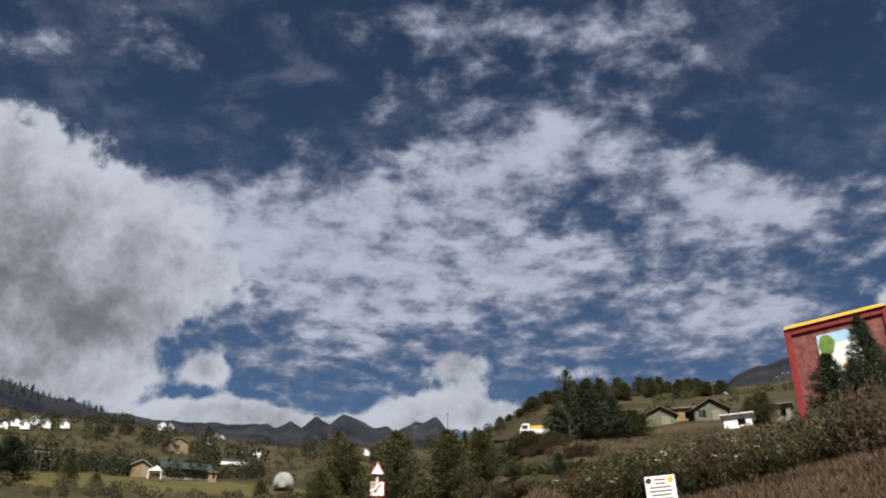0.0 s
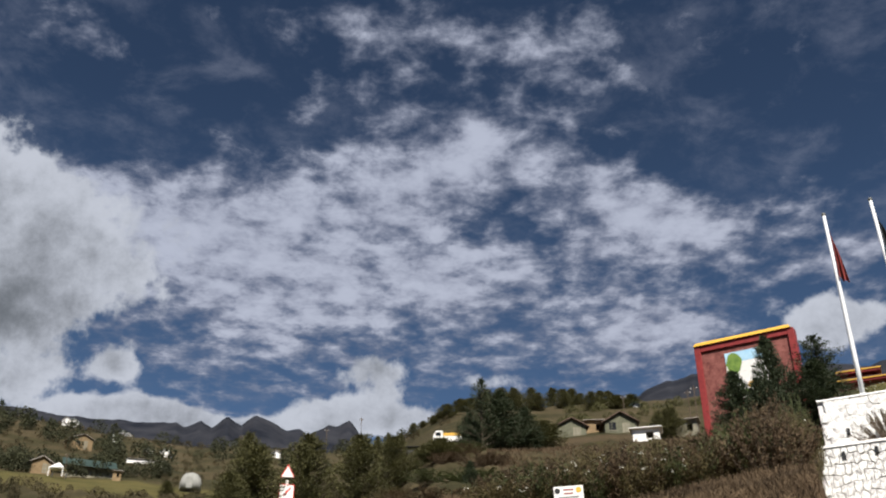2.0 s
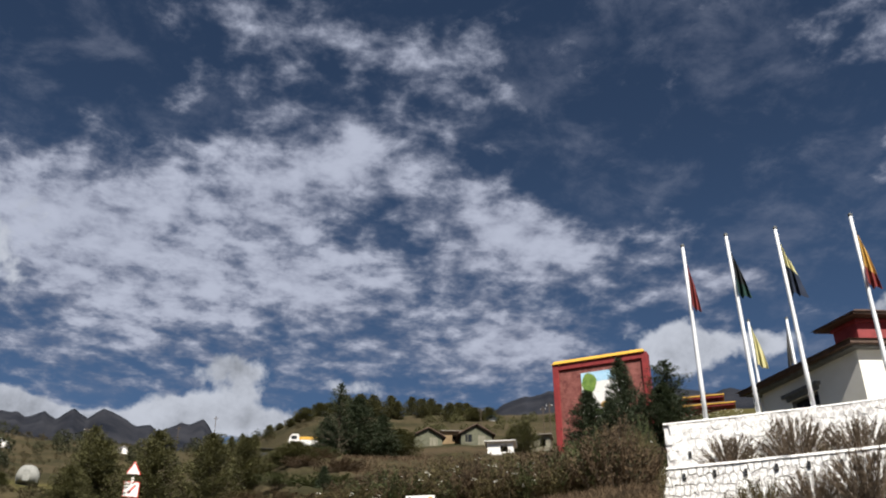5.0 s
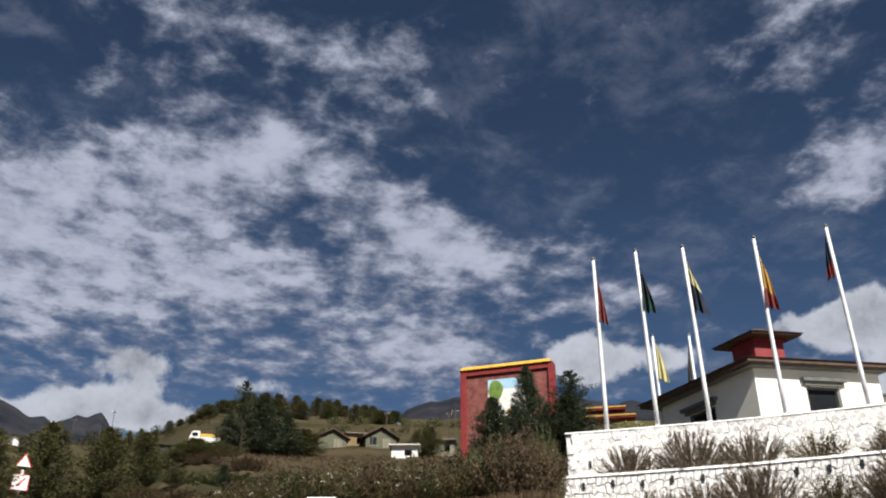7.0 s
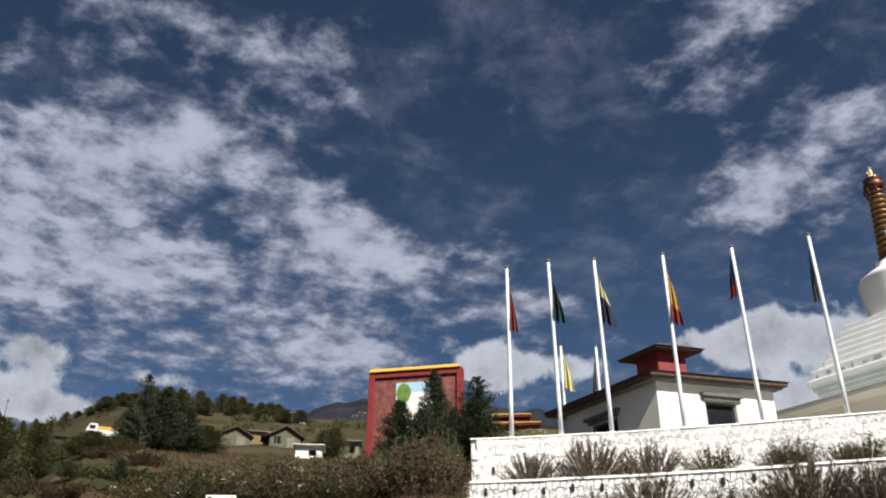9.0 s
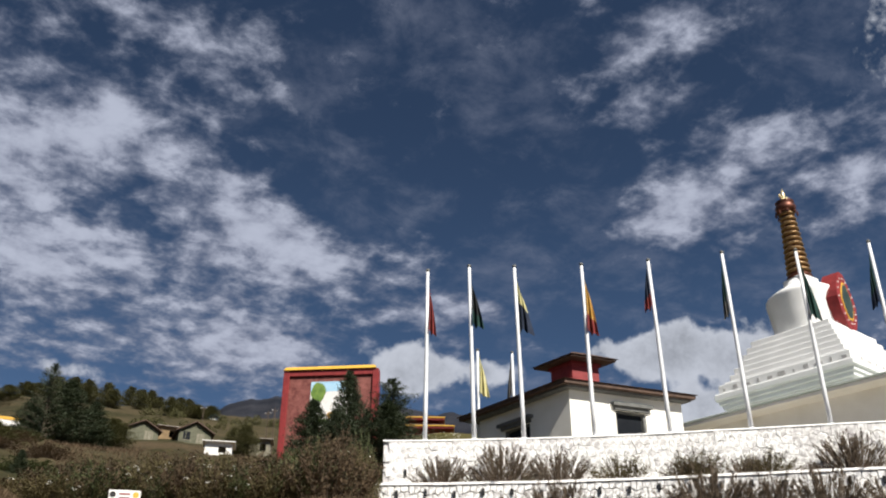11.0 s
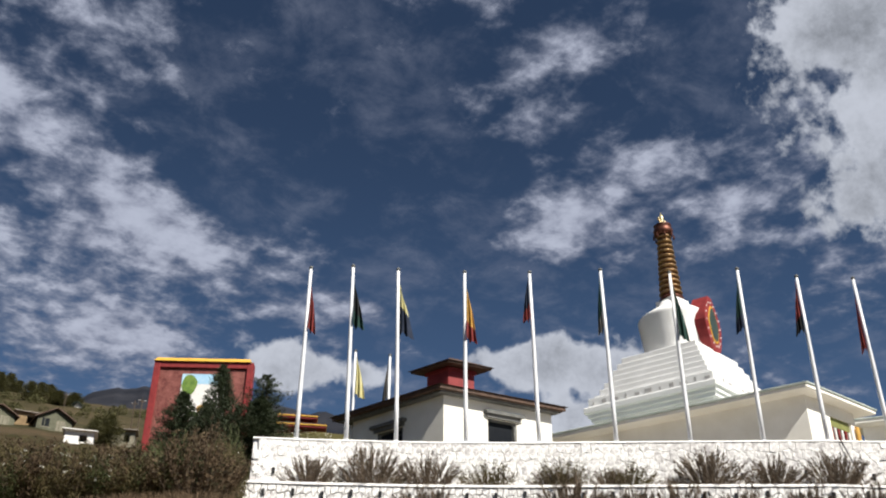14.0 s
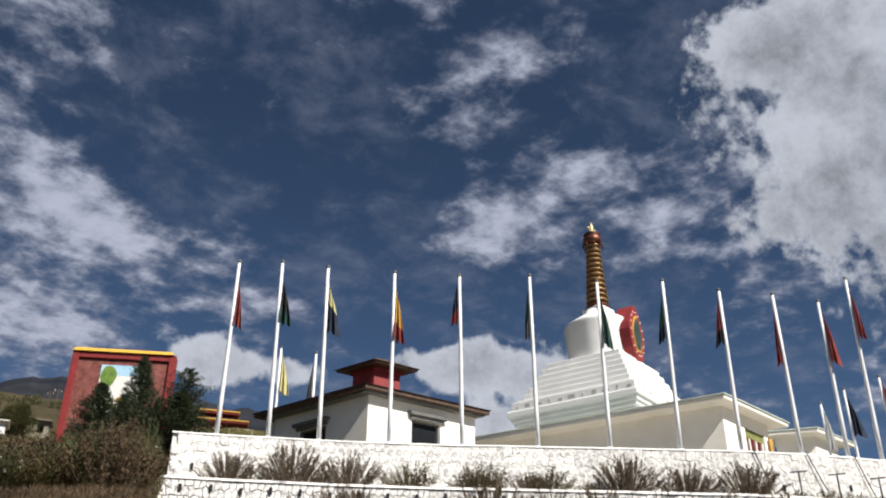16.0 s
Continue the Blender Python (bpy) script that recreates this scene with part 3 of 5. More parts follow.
for k, (a, h, lean, top, drop, side, spread, first, second) in enumerate(POLES):
    ob = flagpole(a, float(wall_dist(a)) + 0.13, WALL_Z, h, lean, "tall white painted steel flagpole on the retaining wall", "flagpoles on the wall")
    flag(ob, h - top, drop * 1.08, side, spread * 1.3, 60 + k, first, second, 0.42 if first == "yellow" else 0.68)
BACK_POLES = [(33.65, 31.0, 15.1, 1, 0.4, "yellow"), (35.9, 31.5, 15.2, -1, 0.2, "grey"), (66.9, 34, 13.5, 1, 0.3, "white"),
              (68.3, 34, 13.9, 1, 0.4, "navy"), (70.3, 33, 13.8, 1, 0.4, "red")]
for k, (a, d, top, side, spread, first) in enumerate(BACK_POLES):
    z = ground_at(a, d)
    ob = flagpole(a, d, z, top - z, 0, "slender white flagpole standing in the courtyard", "flagpoles in the courtyard")
    flag(ob, top - z - 0.15, 1.5, side, spread, 90 + k, first)


# ---- buildings ----
def skewed(m, ux, uy):
    """Places things by two wall directions given as azimuths."""
    x, y = polar(ux, 1), polar(uy, 1)
    return m @ Matrix(((x.x, y.x, 0, 0), (x.y, y.y, 0, 0), (0, 0, 1, 0), (0, 0, 0, 1)))


def hip_roof(bm, x0, x1, y0, y1, z0, z1, ix, iy):
    lo = [bm.verts.new((x, y, z0)) for x, y in ((x0, y0), (x1, y0), (x1, y1), (x0, y1))]
    hi = [bm.verts.new((x, y, z1)) for x, y in ((x0 + ix, y0 + iy), (x1 - ix, y0 + iy), (x1 - ix, y1 - iy), (x0 + ix, y1 - iy))]
    bm.faces.new(lo[::-1])
    bm.faces.new(hi)
    for i in range(4):
        bm.faces.new((lo[i], lo[(i + 1) % 4], hi[(i + 1) % 4], hi[i]))
    return bm


def put(name, bm, mat, parent, skew, label="", smooth=False):
    bm.transform(skew)
    return part(name, bm, mat, parent, label, smooth)


def walls_with_holes(L, W, z0, z1, t, holes_front, holes_left):
    """Pieces of four walls round openings, x along the front (y = 0), y along the side (x = 0); holes as (start, end, bottom, top)."""
    out = []
    for holes, length, side in ((holes_front, L, 0), (holes_left, W, 1)):
        at = 0.0
        spans = []
        for s, e, b, t2 in sorted(holes):
            spans += [(at, s, z0, z1), (s, e, z0, b), (s, e, t2, z1)]
            at = e
        spans.append((at, length, z0, z1))
        for s, e, b, t2 in spans:
            out.append(box(bmesh.new(), s, e, 0, t, b, t2) if side == 0 else box(bmesh.new(), 0, t, max(s, t), e, b, t2))
    return out + [box(bmesh.new(), t, L, W - t, W, z0, z1), box(bmesh.new(), L - t, L, t, W - t, z0, z1)]


def window(parent, S, x, z0, z1, w, side, t, lintel=0.16):
    """A dark window in a wall; side 0 is the front, 1 the left wall."""
    def bx(a, b, c, d, e, f, bv=0.0):
        return box(bmesh.new(), a, b, c, d, e, f, bv) if side == 0 else box(bmesh.new(), c, d, a, b, e, f, bv)
    win = put("window", bx(x + 0.05, x + w - 0.05, t * 0.55, t * 0.6, z0 + 0.05, z1 - 0.05), WINDOW_DARK, parent, S, "dark glass pane")
    for nm, q in (("frame", (x, x + 0.06, 0.04, t * 0.8, z0, z1)), ("frame", (x + w - 0.06, x + w, 0.04, t * 0.8, z0, z1)),
                  ("frame", (x + 0.06, x + w - 0.06, 0.04, t * 0.8, z1 - 0.06, z1)), ("sill", (x - 0.05, x + w + 0.05, -0.06, t * 0.8, z0 - 0.07, z0))):
        put(nm, bx(*q), FRAME_GREY, win, S)
    put("lintel", bx(x - 0.07, x + w + 0.07, -0.08, 0.05, z1 + 0.01, z1 + lintel * 0.55), FRAME_GREY, win, S)
    put("cornice", bx(x - 0.16, x + w + 0.16, -0.16, 0.05, z1 + lintel * 0.55, z1 + lintel), FRAME_GREY, win, S, "grey projecting window hood")
    return win


def pavilion():
    base = polar(39.4, 27.9, 9.0)
    ob = thing("pavilion", Matrix.Translation(base), "low white pavilion with brown hipped roof and red lantern", "building")
    S = skewed(Matrix.Identity(4), 103, -10)
    L = 3.92
    for bm in walls_with_holes(L, 4.0, -0.1, 3.34, 0.24, [(1.55, 2.6, 1.3, 2.84)], [(1.7, 2.85, 1.3, 2.7)]):
        put("wall", bm, PLASTER, ob, S)
    window(ob, S, 1.55, 1.3, 2.84, 1.05, 0, 0.24, 0.24)
    window(ob, S, 1.7, 1.3, 2.7, 1.15, 1, 0.24, 0.24)
    put("eave_board", box(bmesh.new(), -0.3, L + 0.12, -0.26, 4.3, 3.34, 3.4), FRAME_GREY, ob, S, "grey timber eave boards")
    put("fascia", box(bmesh.new(), -0.44, L + 0.22, -0.38, 4.44, 3.4, 3.54, 0.015), ROOF_BROWN, ob, S)
    put("roof", hip_roof(bmesh.new(), -0.5, L + 0.28, -0.44, 4.52, 3.54, 4.12, 1.75, 1.9), ROOF_BROWN, ob, S, "brown hipped roof")
    put("lantern", box(bmesh.new(), 1.32, 2.3, 1.36, 2.3, 3.7, 4.92, 0.01), DARK_RED, ob, S, "red painted roof lantern")
    put("lantern_band", box(bmesh.new(), 1.27, 2.35, 1.31, 2.35, 4.78, 4.9, 0.01), DARK_RED, ob, S)
    put("lantern_fascia", box(bmesh.new(), 1.0, 2.66, 1.0, 2.66, 4.92, 5.0, 0.01), ROOF_BROWN, ob, S)
    put("lantern_roof", hip_roof(bmesh.new(), 0.94, 2.72, 0.94, 2.72, 5.0, 5.38, 0.75, 0.75), ROOF_BROWN, ob, S, "small brown hipped roof")
    lamp = thing("wall_lamp", Matrix.Translation(base + S @ Vector((0.42, -0.02, 0.95))), "small dark wall lamp beside the corner", "lamp")
    part("body", lathe(bmesh.new(), [(0.03, -0.08), (0.06, -0.05), (0.05, 0.1), (0.02, 0.14)], 8), BLACK, lamp)
    part("bracket", box(bmesh.new(), -0.02, 0.02, 0, 0.05, -0.03, 0.03), BLACK, lamp)


def hall(name, az0, d, L, W, h, front, side, label, win=True):
    base = polar(az0, d, 9.0)
    ob = thing(name, Matrix.Translation(base), label, "building")
    S = skewed(Matrix.Identity(4), front, side)
    holes = [(1.25, 2.45, 1.6, 2.98)] if win else [(0.7, 1.5, 2.9, 3.7)]
    for bm in walls_with_holes(L, W, -0.1, h, 0.25, holes, []):
        put("wall", bm, PLASTER, ob, S)
    put("roof_slab", box(bmesh.new(), -0.62, L + 0.55, -0.45, W + 0.6, h, h + 0.13, 0.02), PLASTER, ob, S, "white concrete roof slab")
    put("roof_cover", box(bmesh.new(), -0.66, L + 0.59, -0.49, W + 0.64, h + 0.13, h + 0.19, 0.01), ROOF_GREY, ob, S, "grey green roof sheet")
    s, e, b, t = holes[0]
    w = put("window", box(bmesh.new(), s + 0.04, e - 0.04, 0.14, 0.16, b, t), WINDOW_DARK, ob, S)
    put("shutter", box(bmesh.new(), s, e, 0.06, 0.1, t - 0.3, t), GREEN_TIN if not win else OLIVE, w, S, "olive green window blind")
    for i in range(6):
        x = s + (e - s) * (i + 0.5) / 6
        put("bar", box(bmesh.new(), x - 0.035, x + 0.035, 0.04, 0.08, b, t - 0.32), SIGN_WHITE if i % 2 else DARK_RED, w, S)
    if win:
        put("curtain", box(bmesh.new(), e + 0.12, e + 0.32, -0.1, -0.05, 1.2, 2.9, 0.01), CLOTHS["orange"], w, S, "orange cloth strip by the window")
    return ob


OLIVE = material("olive_paint", (0.12, 0.13, 0.04), (0.22, 0.23, 0.08), 4, 0.7, 0.1)
pavilion()
hall("shrine_hall", 61.3, 30.0, 2.75, 8.6, 3.38, 91, -16, "white shrine hall with flat overhanging roof slab")
hall("side_hall", 66.2, 37.0, 1.6, 1.4, 4.3, 93, -30, "small white hall with flat roof slab", win=False)


def stupa():
    c = polar(54.4, 34.6, 9.0)
    ob = thing("stupa", Matrix.Translation(c), "white stepped stupa with gilded ringed spire and red niche", "stupa")
    S = skewed(Matrix.Identity(4), 84, -14)
    def tier(name, half, z0, z1, mat=STUPA_WHITE, bevel=0.02, label=""):
        return put(name, box(bmesh.new(), -half, half, -half, half, z0, z1, bevel), mat, ob, S, label)
    tier("plinth", 2.25, -0.2, 4.3)
    tier("moulding", 2.38, 4.3, 4.45)
    tier("moulding", 2.46, 4.45, 4.6)
    tier("moulding", 2.56, 4.6, 4.85, bevel=0.04)
    frieze = tier("frieze", 2.42, 4.85, 5.2)
    for side in range(4):
        for k in range(11):
            u = -2.2 + 4.4 * k / 10
            wdt = 0.04 + 0.05 * (k % 3)
            m = pose(0, 0, 0, 0, 0, 90 * side)
            put("relief", box(bmesh.new(), u - wdt, u + wdt, -2.432, -2.4, 4.94, 5.04 + 0.05 * (k % 2), 0.005, m), STUPA_RELIEF, frieze, S)
    tier("cornice", 2.26, 5.2, 5.32)
    for k in range(6):
        half = 2.12 - 0.125 * k
        tier("step", half, 5.32 + 0.26 * k, 5.58 + 0.26 * k)
    z = 6.88
    part("dome", lathe(bmesh.new(), [(1.18, z - 0.1), (1.2, z), (1.25, z + 0.4), (1.32, z + 0.95), (1.39, z + 1.5), (1.4, z + 1.58), (1.36, z + 1.66), (1.18, z + 1.8), (0.86, z + 2.02), (0.58, z + 2.2), (0.5, z + 2.4)], 64), STUPA_WHITE, ob, smooth=True)
    part("neck", box(bmesh.new(), -0.46, 0.46, -0.46, 0.46, z + 2.3, z + 2.5, 0.03), STUPA_WHITE, ob)
    z0, z1 = z + 2.5, z + 5.5
    part("spire", lathe(bmesh.new(), [(0.36, z0), (0.2, z1)], 24), COPPER, ob, "dark copper spire core", smooth=True)
    n = 13
    for k in range(n):
        f = k / (n - 1)
        r = 0.475 * (1 - f) + 0.3 * f
        zz = z0 + 0.1 + (z1 - z0 - 0.2) * f
        part("ring", lathe(bmesh.new(), [(r * 0.6, zz - 0.07), (r * 0.94, zz - 0.055), (r, zz), (r * 0.94, zz + 0.045), (r * 0.6, zz + 0.06)], 28), GOLD if k else COPPER, ob, smooth=True)
    part("canopy", lathe(bmesh.new(), [(0.25, z1 - 0.02), (0.37, z1 + 0.02), (0.4, z1 + 0.22), (0.3, z1 + 0.42), (0.36, z1 + 0.46), (0.2, z1 + 0.54)], 28), COPPER, ob, "copper parasol crown", smooth=True)
    for k in range(8):
        a = math.pi * k / 4
        part("pendant", lathe(bmesh.new(), [(0.02, z1 - 0.2), (0.045, z1 - 0.12), (0.015, z1 + 0.04)], 6, Matrix.Translation((0.4 * math.cos(a), 0.4 * math.sin(a), 0))), COPPER, ob)
    bm = bmesh.new()
    for k in range(15):
        a = math.pi * (1.05 + 0.9 * k / 14)
        bmesh.ops.create_uvsphere(bm, u_segments=6, v_segments=4, radius=0.045, matrix=Matrix.Translation((0.21 * math.cos(a), 0, z1 + 0.8 + 0.21 * math.sin(a))))
    part("crescent", bm, BRIGHT_GOLD, ob, "bright gilded crescent")
    part("finial", lathe(bmesh.new(), [(0.09, z1 + 0.5), (0.05, z1 + 0.62), (0.1, z1 + 0.8), (0.02, z1 + 1.1)], 12), BRIGHT_GOLD, ob, smooth=True)
    # the niche, a pointed frame on the front of the dome
    M = pose(0, 0, 0, 0, 0, -166 + 180)
    def almond(half, z_lo, z_hi, y0, y1):
        side = [(0.2, 1.0), (0.42, 0.82), (0.7, 0.55), (0.93, 0.22), (1.0, 0.0), (0.93, -0.24), (0.76, -0.58), (0.55, -0.84), (0.3, -1.0)]
        ring = side + [(-w, q) for w, q in side[::-1]]
        pts = [(half * w, (z_lo + z_hi) / 2 + (z_hi - z_lo) / 2 * q) for w, q in ring]
        n = len(pts)
        bm = bmesh.new()
        f = [bm.verts.new((x, y0, zz)) for x, zz in pts]
        g = [bm.verts.new((x * 0.96, y1, zz)) for x, zz in pts]
        bm.faces.new(f), bm.faces.new(g[::-1])
        for i in range(n):
            bm.faces.new((f[i], f[(i + 1) % n], g[(i + 1) % n], g[i]))
        bm.transform(M)
        return bm
    niche = part("niche", almond(0.8, z - 0.05, z + 2.25, -0.9, -1.5), DARK_RED, ob, "red carved niche frame")
    part("rim", almond(0.47, z + 0.34, z + 1.83, -1.4, -1.525), YELLOW, niche, "yellow inner rim")
    part("opening", almond(0.41, z + 0.42, z + 1.75, -1.4, -1.54), GREEN_TIN, niche, "dark green glazed opening")
    for k in range(16):
        a = 2 * math.pi * k / 16
        part("stud", lathe(bmesh.new(), [(0.036, 0), (0.03, 0.03), (0.0, 0.045)], 8, M @ Matrix.Translation((0.62 * math.sin(a), -1.5, z + 1.1 + 0.9 * math.cos(a))) @ pose(0, 0, 0, 90)), SIGN_WHITE, niche)


stupa()


# ---- mural wall ----
def mural_wall():
    p0, p1 = polar(21.32, 48.0), polar(27.3, 46.9)
    mid = (p0 + p1) / 2
    half = (p1 - p0).length / 2
    turn = math.degrees(math.atan2(p1.y - p0.y, p1.x - p0.x))
    z = 14.6
    ob = thing("mural_wall", Matrix.Translation((mid.x, mid.y, z)) @ pose(0, 0, 0, 0, 0, turn), "tall red brick wall with painted mural and yellow coping", "wall")
    top = 20.85 - z
    part("brickwork", box(bmesh.new(), -half + 0.3, half - 0.3, -0.15, 0.25, -0.4, top - 0.35), BRICK_RED, ob, "red brick panel")
    part("pilaster", box(bmesh.new(), -half, -half + 0.32, -0.28, 0.3, -0.4, top, 0.02), DARK_RED, ob)
    part("pilaster", box(bmesh.new(), half - 0.32, half, -0.28, 0.3, -0.4, top, 0.02), DARK_RED, ob)
    part("lintel", box(bmesh.new(), -half + 0.32, half - 0.32, -0.26, 0.3, top - 0.33, top, 0.02), DARK_RED, ob)
    part("coping", hip_roof(bmesh.new(), -half - 0.02, half - 0.1, -0.36, 0.4, top, top + 0.2, 0.12, 0.12), YELLOW, ob, "yellow painted coping")
    x0, x1, z0, z1 = -half + 1.5, -half + 3.75, 17.75 - z, 20.2 - z
    sheet = part("picture", box(bmesh.new(), x0, x1, -0.19, -0.15, z0, z1), SIGN_WHITE, ob, "painted landscape picture")
    part("painted_sky", box(bmesh.new(), x0, x1, -0.196, -0.19, z1 - 0.55, z1), SKY_PAINT, sheet)
    def leaf(name, cx, cz, rx, rz, mat):
        bm = bmesh.new()
        rng = random.Random(int(cx * 100))
        ring = [bm.verts.new((cx + rx * math.cos(a) * rng.uniform(0.85, 1.1), -0.2, cz + rz * math.sin(a) * rng.uniform(0.9, 1.08))) for a in [2 * math.pi * k / 18 for k in range(18)]]
        top_f = bm.faces.new(ring)
        ext = bmesh.ops.extrude_face_region(bm, geom=[top_f])
        for v in ext["geom"]:
            if isinstance(v, bmesh.types.BMVert):
                v.co.y = -0.193
        return part(name, bm, mat, sheet)
    leaf("painted_tree", x0 + 0.42, z1 - 0.62, 0.4, 0.58, TREE_PAINT)
    leaf("painted_temple", x0 + 1.2, z0 + 0.6, 0.28, 0.2, CLOTHS["orange"])
    leaf("painted_hill", x0 + 0.75, z0 + 0.25, 0.35, 0.16, TREE_PAINT)


SKY_PAINT = material("blue_picture_paint", (0.25, 0.5, 0.72), (0.5, 0.68, 0.8), 2, 0.6, 0.02)
TREE_PAINT = material("green_picture_paint", (0.05, 0.12, 0.02), (0.2, 0.3, 0.06), 4, 0.6, 0.02)
mural_wall()


def house(name, a, d, w, depth, h, rise, wall_mat, roof_mat, label, turn=0.0, door=True, lower=0.3, windows=1):
    """A gabled house, its gable end towards the camera before it is turned."""
    z = ground_at(a, d)
    ob = thing(name, Matrix.Translation(polar(a, d, z)) @ pose(0, 0, 0, 0, 0, -a + turn), label, "house")
    bm = bmesh.new()
    out = [(-w / 2, -lower), (w / 2, -lower), (w / 2, h), (0, h + rise), (-w / 2, h)]
    f = [bm.verts.new((x, 0, zz)) for x, zz in out]
    g = [bm.verts.new((x, depth, zz)) for x, zz in out]
    bm.faces.new(f), bm.faces.new(g[::-1])
    for i in range(5):
        bm.faces.new((f[i], f[(i + 1) % 5], g[(i + 1) % 5], g[i]))
    part("wall", bm, wall_mat, ob)
    ang = math.atan2(rise, w / 2)
    ln = math.hypot(rise, w / 2) + 0.35
    for s in (-1, 1):
        m = Matrix.Translation((0, 0, h + rise + 0.03)) @ pose(0, 0, 0, 0, s * math.degrees(ang), 0)
        part("roof", box(bmesh.new(), 0 if s > 0 else -ln, ln if s > 0 else 0, -0.35, depth + 0.35, 0, 0.09, 0, m), roof_mat, ob)
    for k in range(windows):
        x = -w * 0.25 + w * 0.5 * k
        wn_ = part("window", box(bmesh.new(), x - 0.35, x + 0.35, -0.03, 0.02, h * 0.4, h * 0.4 + 0.8), WINDOW_DARK, ob)
        part("frame", box(bmesh.new(), x - 0.42, x + 0.42, -0.05, -0.01, h * 0.4 - 0.08, h * 0.4), TIMBER, wn_)
    if door:
        part("door", box(bmesh.new(), w * 0.05, w * 0.05 + 0.8, -0.03, 0.02, -0.05, min(1.9, h * 0.9)), TIMBER, ob)
    for k in range(7):
        x = -w / 2 + w * (k + 0.5) / 7
        hh = h + rise * (1 - abs(x) / (w / 2)) - 0.08
        part("batten", box(bmesh.new(), x - 0.03, x + 0.03, -0.04, 0.0, -lower, hh), wall_mat, ob)
    return ob


def flat_hut(name, a, d, w, depth, h, wall_mat, roof_mat, label, turn=0.0, opening=True, category="hut", slope=0.15, lower=0.6):
    z = ground_at(a, d)
    ob = thing(name, Matrix.Translation(polar(a, d, z)) @ pose(0, 0, 0, 0, 0, -a + turn), label, category)
    for bm in walls_with_holes(w, depth, -lower, h, 0.12, [(w * 0.5, w * 0.78, h * 0.35, h * 0.78)] if opening else [], []):
        part("wall", bm, wall_mat, ob)
    # added black sheet: the dark of the inside, seen through the opening
    part("back", box(bmesh.new(), 0.14, w - 0.14, depth * 0.5, depth * 0.55, -lower, h - 0.02), BLACK, ob)
    part("roof", box(bmesh.new(), -0.2, w + 0.2, -0.25, depth + 0.2, h, h + 0.07, 0.01, Matrix.Translation((0, 0, 0)) @ pose(0, 0, 0, math.degrees(slope) * 0.3, 0, 0)), roof_mat, ob)
    return ob


def parked_truck(a, d):
    """A small truck seen from its side: cab, load bed with a yellow board, four wheels."""
    z = ground_at(a, d)
    ob = thing("parked_truck", Matrix.Translation(polar(a, d, z)) @ pose(0, 0, 0, 0, 0, -a - 5), "white and yellow parked truck on hillside", "truck")
    bm = prism(bmesh.new(), [(-1.35, 0.35), (-0.45, 0.35), (-0.45, 1.5), (-1.1, 1.5), (-1.35, 0.95)], 0.0, 1.3)
    bm.transform(pose(0, 1.3, 0, 90))
    cab = part("cab", bm, SIGN_WHITE, ob)
    part("side_window", box(bmesh.new(), -1.12, -0.6, -0.02, 0.02, 0.98, 1.35, 0.005), WINDOW_DARK, cab)
    part("load_bed", box(bmesh.new(), -0.4, 1.45, 0.0, 1.3, 0.45, 0.95, 0.02), SIGN_WHITE, ob)
    part("side_board", box(bmesh.new(), -0.38, 1.43, -0.03, 1.33, 0.97, 1.25, 0.02), YELLOW, ob, "yellow side board")
    part("chassis", box(bmesh.new(), -1.2, 1.35, 0.25, 1.05, 0.22, 0.44), BLACK, ob)
    for x in (-0.9, 0.95):
        for y in (0.1, 1.2):
            wheel = part("wheel", lathe(bmesh.new(), [(0.2, -0.1), (0.3, -0.08), (0.3, 0.08), (0.2, 0.1)], 16, Matrix.Translation((x, y, 0.27)) @ pose(0, 0, 0, 90)), BLACK, ob)
            part("hub", lathe(bmesh.new(), [(0.12, -0.115), (0.14, 0.0), (0.12, 0.115)], 10, Matrix.Translation((x, y, 0.27)) @ pose(0, 0, 0, 90)), TIN, wheel)


BEIGE = material("ochre_mud_plaster", (0.15, 0.1, 0.055), (0.28, 0.2, 0.11), 2, 0.9, 0.2)
OLIVE_WOOD = material("olive_grey_boards", (0.075, 0.075, 0.05), (0.15, 0.15, 0.105), 3, 0.85, 0.2)
house("timber_house", 13.3, 92, 2.9, 5, 1.25, 0.75, OLIVE_WOOD, ROOF_BROWN, "grey green timber house with dark gabled roof", 12, windows=0)
house("timber_house", 16.3, 92, 3.1, 5, 1.45, 0.9, OLIVE_WOOD, ROOF_BROWN, "grey green timber house with dark gabled roof", 8)
flat_hut("low_house", 14.15, 94, 2.1, 3, 1.6, BEIGE, TIN, "low brick house with grey tin roof between timber houses", 5)
flat_hut("white_shed", 16.95, 66, 1.85, 1.6, 1.1, SIGN_WHITE, SIGN_WHITE, "small white shed with dark window opening", -4, lower=0.5)
flat_hut("stone_hut", 19.6, 75, 1.6, 1.6, 1.4, TIMBER, TIN, "weathered stone hut beside the mural wall", -5)
flat_hut("water_tank_hut", 3.1, 110, 1.4, 1.4, 1.1, BLACK, BLACK, "small black water tank on the slope", 0, False, "tank")
parked_truck(5.6, 88)
house("ochre_house", -17.85, 128, 2.4, 3.5, 1.3, 0.7, BEIGE, TIN, "ochre mud walled house beside the field", 10, windows=0)
flat_hut("green_roof_barn", -16.7, 130, 6.4, 3.2, 1.3, TIMBER, GREEN_TIN, "long low barn with dark green tin roof", 3, False, "barn", 1.6)
flat_hut("brown_shed", -14.0, 126, 1.0, 1.2, 1.2, BEIGE, TIN, "small brown shed at the field's edge", 0)
flat_hut("stilt_hut", -24.0, 150, 3.0, 2.5, 1.6, TIMBER, TIN, "dark wooden hut with tin roof on the slope", 5)
